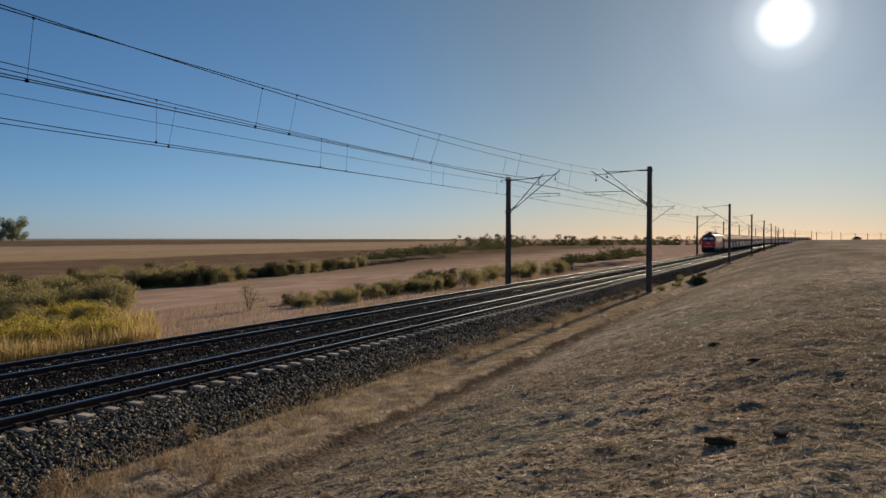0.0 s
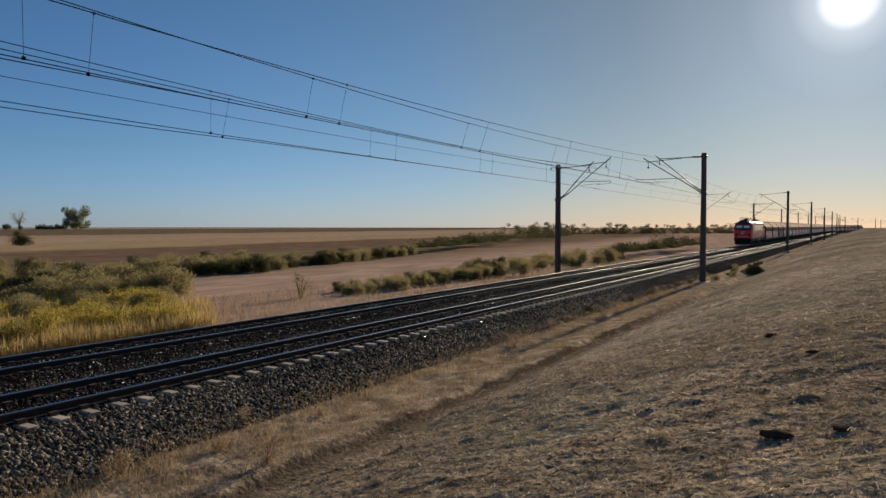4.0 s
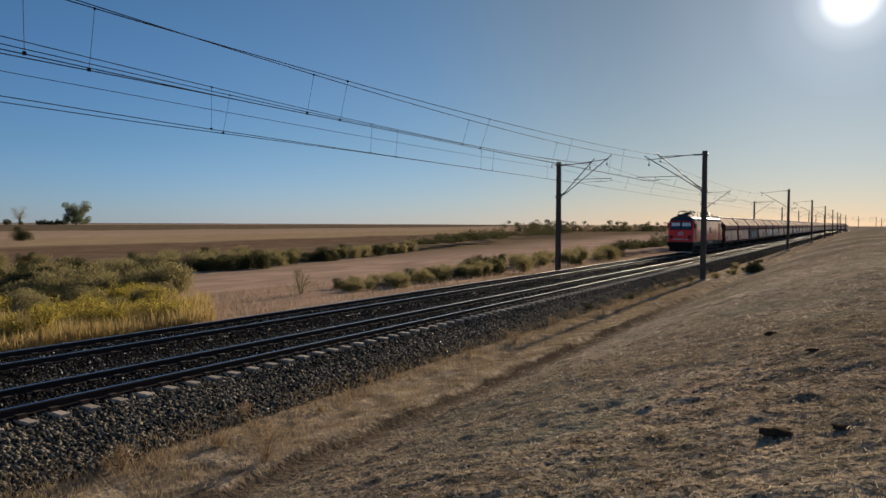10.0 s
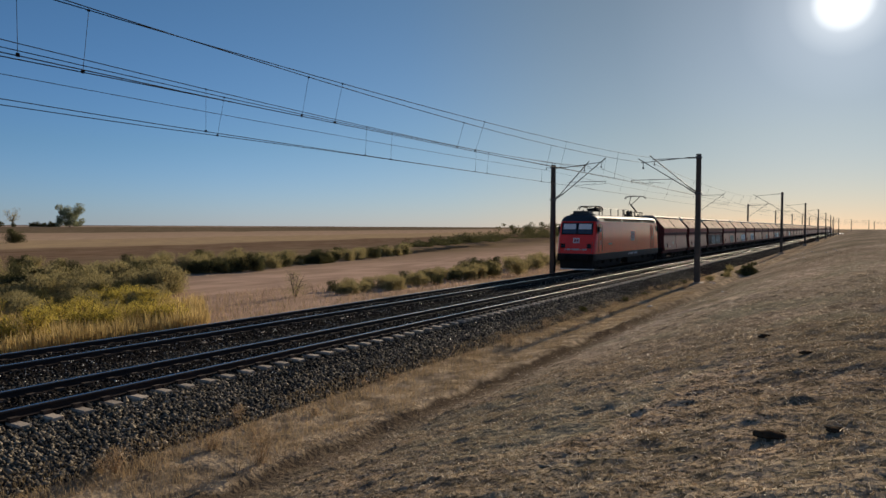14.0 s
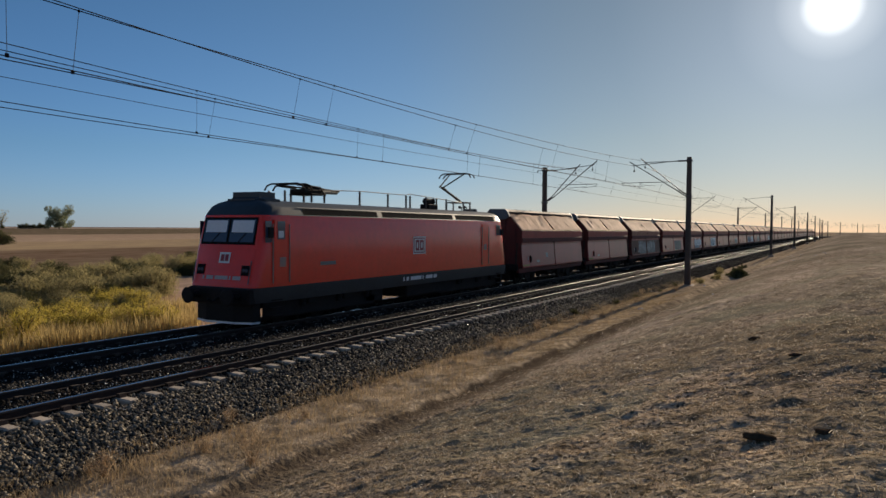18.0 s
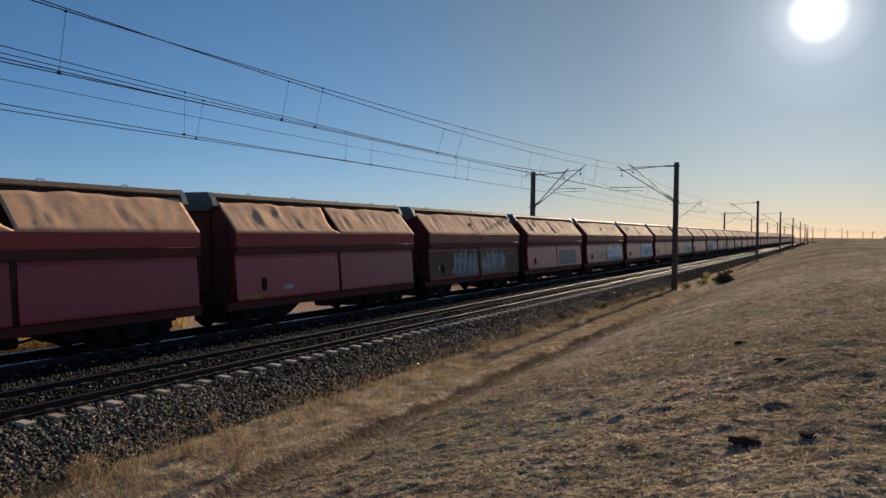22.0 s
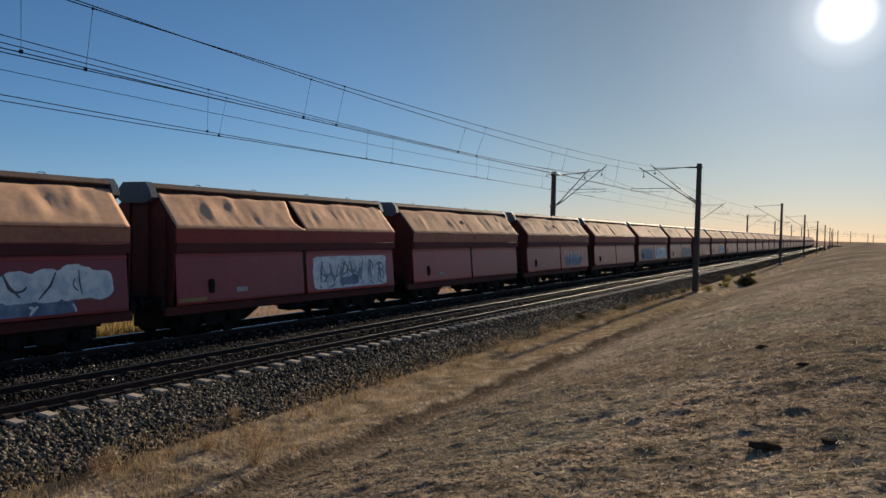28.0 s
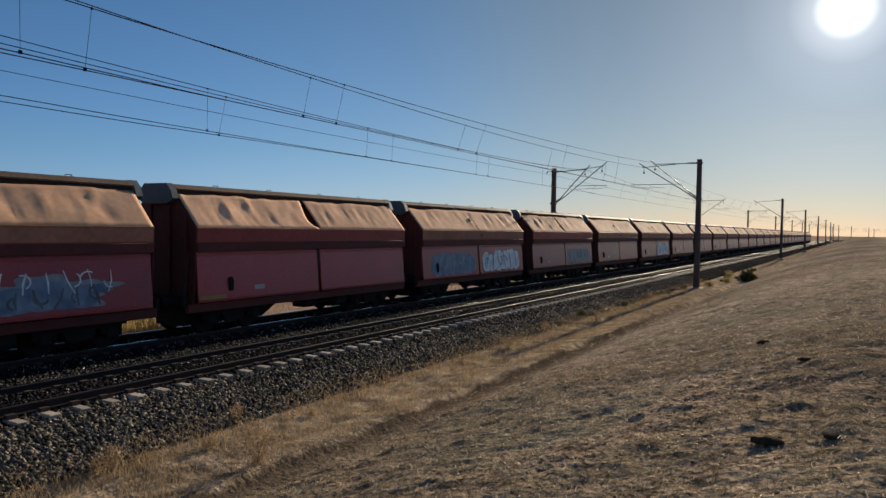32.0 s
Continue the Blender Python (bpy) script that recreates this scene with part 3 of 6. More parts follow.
CROWN = [(0.022 + 0.014 * math.cos(radians(10 * a)), -0.014 + 0.014 * math.sin(radians(10 * a))) for a in range(10)]
RAIL = [(0.075, -0.172), (0.075, -0.160), (0.012, -0.135), (0.010, -0.050), (0.036, -0.038), *CROWN,
        (-0.030, 0.0), (-0.036, -0.008), (-0.036, -0.038), (-0.010, -0.050), (-0.012, -0.135), (-0.075, -0.160), (-0.075, -0.172)]
SLEEPER = [(-1.25, -0.40), (-1.25, -0.212), (-1.22, -0.196), (-0.45, -0.196), (-0.3, -0.215), (0.3, -0.215), (0.45, -0.196), (1.22, -0.196), (1.25, -0.212), (1.25, -0.40)]


def sleeper_mesh():
    bm = bmesh.new()
    rows = []
    for y, k in ((-0.125, 0.0), (-0.090, 1.0), (0.090, 1.0), (0.125, 0.0)):
        rows.append([bm.verts.new((x, y, z if z < -0.3 or k else z - 0.03)) for x, z in SLEEPER])
    for a, b in zip(rows, rows[1:]):
        for i in range(len(SLEEPER) - 1):
            bm.faces.new((a[i], a[i + 1], b[i + 1], b[i]))
    for r in (rows[0], rows[-1]):
        bm.faces.new(r)
    for k in (0, -1):
        bm.faces.new([r[k] for r in rows])
    bmesh.ops.recalc_face_normals(bm, faces=bm.faces)
    me = bpy.data.meshes.new("sleeper")
    bm.to_mesh(me)
    bm.free()
    me.materials.append(M_CONCRETE)
    return me


SLEEPER_ME = sleeper_mesh()


def railway_track(cx, label):
    track = thing("railway_track", label, "railway track", kind="structure")
    for side in (-0.755, 0.755):
        v, f = sweep(RAIL, LINE_Y, True, cx + side)
        me = bpy.data.meshes.new("rail")
        me.from_pydata(v, [], f)
        k = len(RAIL)
        me.materials.append(M_RAIL_SIDE)
        me.materials.append(M_RAIL_TOP)
        me.materials.append(M_RAIL_FACE)
        for j in range(len(LINE_Y) - 1):
            for q in range(4, 4 + len(CROWN)):
                me.polygons[j * k + q].material_index = 2
            me.polygons[j * k + 4 + len(CROWN)].material_index = 1
        part_me("rail", me, None, track, "rusty rail with a polished head")
    # clips and pads on both sides of each rail
    bm = bmesh.new()
    for i in range(0, 90):
        y = SLEEPER_Y + i * 0.607
        for side in (-0.755, 0.755):
            for s in (-0.125, 0.125):
                box(bm, (cx + side + s - 0.055, y - 0.085, -0.197), (cx + side + s + 0.055, y + 0.085, -0.120))
    tagged(part("rail_clips", bm, M_CLIP, track, "rusted rail clips"), kind="stuff")
    far_v, far_f = [], []
    for i in range(150, 420):
        y = SLEEPER_Y + i * 0.607
        n0 = len(far_v)
        far_v += [(cx + x, y + yy, z) for yy in (-0.13, 0.13) for x, z in ((-1.3, -0.4), (-1.3, -0.2), (1.3, -0.2), (1.3, -0.4))]
        far_f += [(n0, n0 + 1, n0 + 2, n0 + 3), (n0 + 7, n0 + 6, n0 + 5, n0 + 4), (n0 + 1, n0 + 5, n0 + 6, n0 + 2), (n0, n0 + 4, n0 + 5, n0 + 1), (n0 + 3, n0 + 2, n0 + 6, n0 + 7)]
    tagged(raw("far_sleepers", far_v, far_f, M_CONCRETE, track), kind="stuff")
    return track


TRACKS = [railway_track(NEAR_X, "empty railway track on pale concrete sleepers"), railway_track(FAR_X, "railway track on which the freight train runs")]


# ---------------------------------------------------------------- overhead line
def insulator(bm, a, b, r=0.07, sheds=6):
    a, b = Vector(a), Vector(b)
    ln = (b - a).length
    spec = [(0, 0.03)]
    for i in range(sheds):
        s = ln * (i + 0.5) / sheds
        spec += [(s - ln * 0.25 / sheds, 0.035), (s, r), (s + ln * 0.22 / sheds, 0.035)]
    spec.append((ln, 0.03))
    return disc_stack(bm, a, b - a, spec, 8)


def cantilever(mast, side, reach, dy, foot, top, tip, arm_z, arm):
    """Stay tube, slanted tube, hanger and registration arm; side: which way the wire lies."""
    s = side
    part("stay_tube", tb([(s * 0.75, dy * 0.2, top), (s * (reach + 0.15), dy, tip - 0.05)], 0.028), M_STEEL, mast)
    part("stay_insulator", insulator(bmesh.new(), (s * 0.17, dy * 0.1, top - 0.01), (s * 0.78, dy * 0.2, top)), M_INSUL, mast, "brown ribbed insulator")
    part("slanted_tube", tb([(s * 0.72, dy * 0.5, foot + 0.38), (s * (reach + 0.35), dy, tip + 0.25)], 0.036), M_STEEL, mast)
    part("foot_insulator", insulator(bmesh.new(), (s * 0.17, dy * 0.4, foot), (s * 0.74, dy * 0.5, foot + 0.39), 0.085), M_INSUL, mast, "brown ribbed insulator")
    bm = bmesh.new()
    tube(bm, [(s * reach, dy, tip), (s * reach, dy, tip - 0.45)], 0.02)
    box(bm, (s * reach - 0.06, dy - 0.05, tip - 0.5), (s * reach + 0.06, dy + 0.05, tip - 0.38), 0.01)
    part("wire_saddle", bm, M_STEEL, mast)
    # registration arm, hung from the slanted tube
    at = (arm_z + 0.35 - foot) / (tip + 0.25 - foot) * (reach + 0.3)
    part("registration_tube", tb([(s * max(at, 1.2), dy, arm_z + 0.3), (s * (reach + arm), dy, arm_z + 0.3)], 0.022), M_STEEL, mast)
    bm = bmesh.new()
    tube(bm, [(s * (reach + arm - 0.05), dy, arm_z + 0.3), (s * (reach + arm - 0.05), dy, arm_z + 0.12)], 0.016)
    tube(bm, [(s * (reach + arm - 0.05), dy, arm_z + 0.12), (s * (reach - 0.75), dy, arm_z + 0.03)], 0.014)
    part("steady_arm", bm, M_STEEL, mast)


def catenary_mast(side, reach, height, foot, pair):
    """A tapered concrete post with one or two cantilevers."""
    mast = thing("catenary_mast", "", "mast")
    bm = bmesh.new()
    secs = [(-1.6, 0.20), (0.0, 0.20), (height, 0.155)]
    rings = []
    for z, w in secs:
        c = w * 0.3
        rings.append([bm.verts.new((x, y, z)) for x, y in ((w, w - c), (w - c, w), (-w + c, w), (-w, w - c), (-w, -w + c), (-w + c, -w), (w - c, -w), (w, -w + c))])
    for a, b in zip(rings, rings[1:]):
        for i in range(8):
            bm.faces.new((a[i], a[(i + 1) % 8], b[(i + 1) % 8], b[i]))
    bm.faces.new(rings[-1])
    part("post", bm, M_MAST, mast)
    part("foundation", blk((-0.42, -0.42, -1.6), (0.42, 0.42, -0.62), 0.05), M_CONCRETE, mast, "concrete foundation block")
    part("top_band", blk((-0.20, -0.20, height - 0.32), (0.20, 0.20, height - 0.18), 0.02), M_STEEL, mast, "steel clamp band")
    part("foot_band", blk((-0.21, -0.21, foot - 0.1), (0.21, 0.21, foot + 0.06), 0.02), M_STEEL, mast, "steel clamp band")
    for k in range(pair):
        dy = (k - (pair - 1) / 2) * 1.5
        cantilever(mast, side, reach[k], dy, foot + 0.1 * k, height - 0.25, (8.05, 8.40)[k], 6.45 + 0.1 * k, 0.9 - 0.5 * k)
    return mast


NEAR_MASTS = [54.2, 122.4, 182.2, 248.0, 315.0, 376.0, 428.0, 479.0, 539.0, 599.0, 659.0, 719.0, 779.0, 839.0]
FAR_MASTS = [54.5, 115.0, 174.8, 239.3, 306.0, 366.0, 424.0, 480.0, 540.0, 600.0, 660.0, 720.0, 780.0, 840.0]


def mast_row(ys, cx, side, reach, height, foot, label, first):
    two = catenary_mast(side, reach, height, foot, 2)
    one = catenary_mast(side, reach if side < 0 else reach[::-1], height, foot, 1)
    tagged(two, first, "mast", "masts along the line")
    tagged(one, label, "mast", "masts along the line")
    two.matrix_basis = pose(cx, ys[0], 0)
    one.matrix_basis = pose(cx + bend(ys[1]), ys[1], 0.22, 0, 0, -math.degrees(heading(ys[1])))
    for i, y in enumerate(ys[2:]):
        copy_thing(one, pose(cx + bend(y), y, min(0.002 * y, 0.7), 0, 0.3 * math.sin(i * 2.3), -math.degrees(heading(y))))
    copy_thing(two, pose(cx, ys[0] - 60.2, 0))


mast_row(NEAR_MASTS, -9.8, -1, (3.75, 3.3), 8.55, 5.75, "dark catenary mast with a single bracket beside the line", "dark catenary mast with two brackets beside the near track")
mast_row(FAR_MASTS, -20.9, 1, (2.8, 3.65), 8.2, 5.45, "dark catenary mast with a single bracket behind the line", "dark catenary mast with two brackets behind the far track")


def sag_wire(name, cx, offset, z_mast, z_mid, spans, r, parent, n=10):
    """A wire hung from mast to mast."""
    pts = []
    for a, b in zip(spans, spans[1:]):
        for i in range(n):
            u = i / n
            y = a + (b - a) * u
            pts.append((cx + offset + bend(y), y, z_mast - (z_mast - z_mid) * 4 * u * (1 - u)))
    return part(name, tb(pts, r, 4), M_WIRE, parent)


def slack(low, z_low, z_back, z_front, y0, y1):
    """The hang of a messenger wire over the first span: lowest at low, its own height at either mast."""
    ka, kb = (z_back - z_low) / (low - y0) ** 2, (z_front - z_low) / (y1 - low) ** 2
    return lambda y: z_low + (ka if y < low else kb) * (y - low) ** 2


def zigzag(stops):
    """The sideways place of a wire along the line."""
    return lambda y: float(np.interp(y, [p[0] for p in stops], [p[1] for p in stops]))


def overhead_line(cx, masts, messengers, contacts, pairs, beyond, label):
    """Two messenger wires, two contact wires and droppers; past the first mast one messenger goes on."""
    line = thing("overhead_line", label, "overhead wire")
    y0, y1 = masts[0] - 60.2, masts[0]
    steps = [y0 + (y1 - y0) * i / 30 for i in range(31)]
    for hang, side in messengers:
        part("messenger_wire", tb([(cx + side(y), y, hang(y)) for y in steps], 0.0120, 4), M_WIRE, line)
    for z, side in contacts:
        part("contact_wire", tb([(cx + side(y), y, z) for y in steps], 0.0115, 4), M_WIRE, line)
    tip, mid, contact = beyond
    sag_wire("messenger_wire", cx, messengers[1][1](y1), tip, mid, masts, 0.0115, line)
    sag_wire("contact_wire", cx, 0.0, contact + 0.02, contact, masts, 0.0115, line, 3)
    for y, half in pairs:
        for k in (0, 1):
            yy = y + (half if k else -half)
            hang, side = messengers[k]
            z, across = contacts[k]
            bm = bmesh.new()
            tube(bm, [(cx + across(yy), yy, z), (cx + side(yy), yy, hang(yy))], 0.0060, 4)
            x = cx + across(yy)
            box(bm, (x - 0.02, yy - 0.03, z - 0.02), (x + 0.02, yy + 0.03, z + 0.05))
            box(bm, (cx + side(yy) - 0.015, yy - 0.02, hang(yy) - 0.03), (cx + side(yy) + 0.015, yy + 0.02, hang(yy) + 0.02))
            part("dropper", bm, M_WIRE, line)
    u = 8.0
    while y1 + u < masts[1] - 5:
        w = u / (masts[1] - y1)
        yy, zt = y1 + u, tip - (tip - mid) * 4 * w * (1 - w)
        x = cx + messengers[1][1](y1)
        part("dropper", tb([(cx, yy, contact), (x, yy, zt)], 0.0060, 4), M_WIRE, line)
        u += 8.6
    return line


overhead_line(NEAR_X, NEAR_MASTS,
              ((slack(28.0, 7.43, 8.45, 8.05, -6.0, 54.2), zigzag(((10, 0.0), (54, 0.20)))),
               (slack(20.0, 7.61, 8.05, 8.40, -6.0, 54.2), zigzag(((10, 0.0), (54, 0.62))))),
              ((6.45, zigzag(((7, 0.07), (9.4, -0.04), (13, -0.22), (27, -0.25), (54, 0.1)))), (6.44, zigzag(((7, -0.27), (11, -0.18), (27, -0.20), (54, 0.45))))),
              ((0.4, 0.76), (8.72, 0.74), (17.05, 0.74), (26.5, 0.75), (36.0, 0.75), (45.2, 0.75)),
              (8.05, 7.50, 6.45), "two bare messenger and contact wires over the near track")
overhead_line(FAR_X, FAR_MASTS,
              ((slack(33.0, 7.42, 8.30, 7.95, -5.7, 54.5), zigzag(((10, 0.0), (54, 0.1)))),
               (slack(30.0, 7.35, 7.98, 7.75, -5.7, 54.5), zigzag(((10, 0.0), (54, 0.5))))),
              ((6.25, zigzag(((9, 0.40), (13, 0.10), (16, 0.0), (27, -0.04), (54, 0.1)))), (6.21, zigzag(((9, -0.28), (14, -0.40), (19, -0.12), (25, 0.1), (54, 0.4))))),
              ((7.5, 0.4), (16.7, 0.35), (25.85, 0.85), (35.6, 0.5), (45.0, 0.5)),
              (7.90, 7.36, 6.22), "two bare messenger and contact wires over the far track")
feeder = thing("feeder_wire", "single bare wire strung behind the far masts", "overhead wire")
sag_wire("wire", -21.5, 0, 7.80, 7.58, [FAR_MASTS[0] - 120.4, FAR_MASTS[0] - 60.2] + FAR_MASTS, 0.010, feeder)
for y in FAR_MASTS[:4]:
    bm = bmesh.new()
    tube(bm, [(-21.05, y, 7.95), (-21.5, y, 8.0)], 0.02)
    insulator(bm, (-21.5, y, 7.99), (-21.5, y, 7.79), 0.05, 3)
    part("bracket", bm, M_STEEL, feeder, "steel bracket with a small insulator")


# ---------------------------------------------------------------- the train
TRAIN = (3.887e-06, -8.015e-04, 1.7465e-02, -8.5218, 191.316)

# small surges of the train about its even run
SURGE_T = (0, 18, 19, 20, 21, 22, 23, 24, 25, 25.6, 27, 28, 28.6, 30, 32)
SURGE_Y = (0, 0, 0.07, 0.12, 0.0, -0.13, -0.27, -0.36, -0.46, -0.48, -0.2, 0.06, 0.10, 0.08, 0.05)


def train_y(t):
    """Where the first wagon's body begins along the line."""
    v = 0.0
    for c in TRAIN:
        v = v * t + c
    return v + float(np.interp(t, SURGE_T, SURGE_Y))


PITCH, BODY = 12.534, 11.06
N_WAGONS = 35


def wheelset(parent, y, r, wide=0.76):
    bm = bmesh.new()
    for s in (-1, 1):
        disc_stack(bm, (s * (wide - 0.07), 0, 0), (s, 0, 0), [(0, r + 0.028), (0.03, r + 0.025), (0.035, r), (0.13, r - 0.008), (0.131, r - 0.07), (0.09, r - 0.08), (0.08, 0.14), (0.16, 0.12), (0.16, 0.0)], 20)
    tube(bm, [(-0.95, 0, 0), (0.95, 0, 0)], 0.075, 8)
    ws = part("wheelset", bm, [M_DARK], parent, "steel wheels on their axle")
    ws.location = (0, y, r)
    return ws


def bogie(parent, y, wheels, r, base, name="bogie"):
    """Side frames, bolster, axle boxes and springs."""
    bm = bmesh.new()
    for s in (-1, 1):
        x0, x1 = s * 0.98, s * 1.10
        for k in range(len(wheels)):
            yy = wheels[k]
            box(bm, (min(x0, x1) - 0.02, y + yy - 0.16, r - 0.16), (max(x0, x1) + 0.04, y + yy + 0.16, r + 0.17), 0.03)
            for d in (-0.24, 0.24):
                disc_stack(bm, (s * 1.05, y + yy + d, r - 0.05), (0, 0, 1), [(0, 0.07), (0.05, 0.08), (0.1, 0.07), (0.15, 0.08), (0.2, 0.07), (0.25, 0.07)], 8)
        ext = base / 2 + 0.45
        sec = [(y - ext, r + 0.16), (y - ext, r + 0.30), (y - base / 4, r + 0.26), (y - 0.3, r + 0.28), (y + 0.3, r + 0.28), (y + base / 4, r + 0.26), (y + ext, r + 0.30), (y + ext, r + 0.16),
               (y + base / 4, r + 0.10), (y + 0.35, r - 0.14), (y - 0.35, r - 0.14), (y - base / 4, r + 0.10)]
        a = [bm.verts.new((x0, p[0], p[1])) for p in sec]
        b = [bm.verts.new((x1, p[0], p[1])) for p in sec]
        for i in range(len(sec)):
            bm.faces.new((a[i], a[(i + 1) % len(sec)], b[(i + 1) % len(sec)], b[i]))
        bm.faces.new(a)
        bm.faces.new(b[::-1])
    box(bm, (-1.0, y - 0.22, r - 0.05), (1.0, y + 0.22, r + 0.24), 0.03)
    bmesh.ops.recalc_face_normals(bm, faces=bm.faces)
    bg = part(name, bm, M_DARK, parent, "dark grimy bogie frame")
    return bg, [wheelset(bg, y + yy, r) for yy in wheels]


def buffers(parent, y, d, z=1.06, k=1.0):
    for s in (-0.875, 0.875):
        bm = disc_stack(bmesh.new(), (s, y, z), (0, d, 0), [(0, 0.13), (0.18 * k, 0.12), (0.19 * k, 0.095), (0.36 * k, 0.09), (0.37 * k, 0.22 * k), (0.42 * k, 0.225 * k), (0.44 * k, 0.20 * k), (0.45 * k, 0.05)], 14)
        part("buffer", bm, M_DARK, parent, "black round buffer")


def cover_panel(y0, y1, side, seed, slit):
    """One half of a roof slope: thin sheet, dented and wavy along its upper edge, its last edge curled back where it is torn."""
    rr = random.Random(seed)
    nu, nv = (84, 9) if y1 - y0 > 7 else (46, 9)
    creases = [(rr.uniform(0.06, 0.94), rr.uniform(-0.05, 0.05), rr.uniform(0.006, 0.016), rr.choice((-1, 1)) * rr.uniform(0.02, 0.045), rr.uniform(0.15, 0.75)) for _ in range(16 if y1 - y0 > 7 else 9)]
    bm = bmesh.new()
    lo, hi = Vector((1.50, 0, 3.20)), Vector((0.60, 0, 4.22))
    nrm = Vector((1.02, 0, 0.90)).normalized()
    ph = [rr.uniform(0, 6.28) for _ in range(6)]
    grid = []
    for j in range(nv + 1):
        v = j / nv
        row = []
        for i in range(nu + 1):
            u = i / nu
            yb = y1 - slit * (v / 0.32) * math.exp(1 - v / 0.32)
            y = y0 + (yb - y0) * u
            p = lo.lerp(hi, v * (0.955 + 0.020 * math.sin(u * 11 + ph[0]) + 0.012 * math.sin(u * 29 + ph[2])))
            d = sum(a * math.exp(-((u - c - k * v) / w) ** 2 - ((v - h) / 0.28) ** 2) for c, k, w, a, h in creases) + 0.006 * math.sin(u * 37 + ph[1] + 1.6 * v) * v + 0.034 * noise.noise((u * 7 + seed, v * 1.3, 1.3)) + 0.020 * noise.noise((u * 17, v * 2.5, seed))
            fade = min(1.0, v * 4) * min(1.0, u * 12, (1 - u) * 12)
            p = p + nrm * (0.012 + d * fade)
            row.append(bm.verts.new((side * p.x, y, p.z)))
        grid.append(row)
    for j in range(nv):
        for i in range(nu):
            f = (grid[j][i], grid[j][i + 1], grid[j + 1][i + 1], grid[j + 1][i])
            bm.faces.new(f if side > 0 else f[::-1])
    loose = [v for v in bm.verts if not v.link_faces]
    bmesh.ops.delete(bm, geom=loose, context="VERTS")
    r = bmesh.ops.extrude_face_region(bm, geom=bm.faces[:])
    vs = [g for g in r["geom"] if isinstance(g, bmesh.types.BMVert)]
    bmesh.ops.translate(bm, verts=vs, vec=(-side * nrm.x * 0.006, 0, -nrm.z * 0.006))
    bmesh.ops.recalc_face_normals(bm, faces=bm.faces)
    return bm


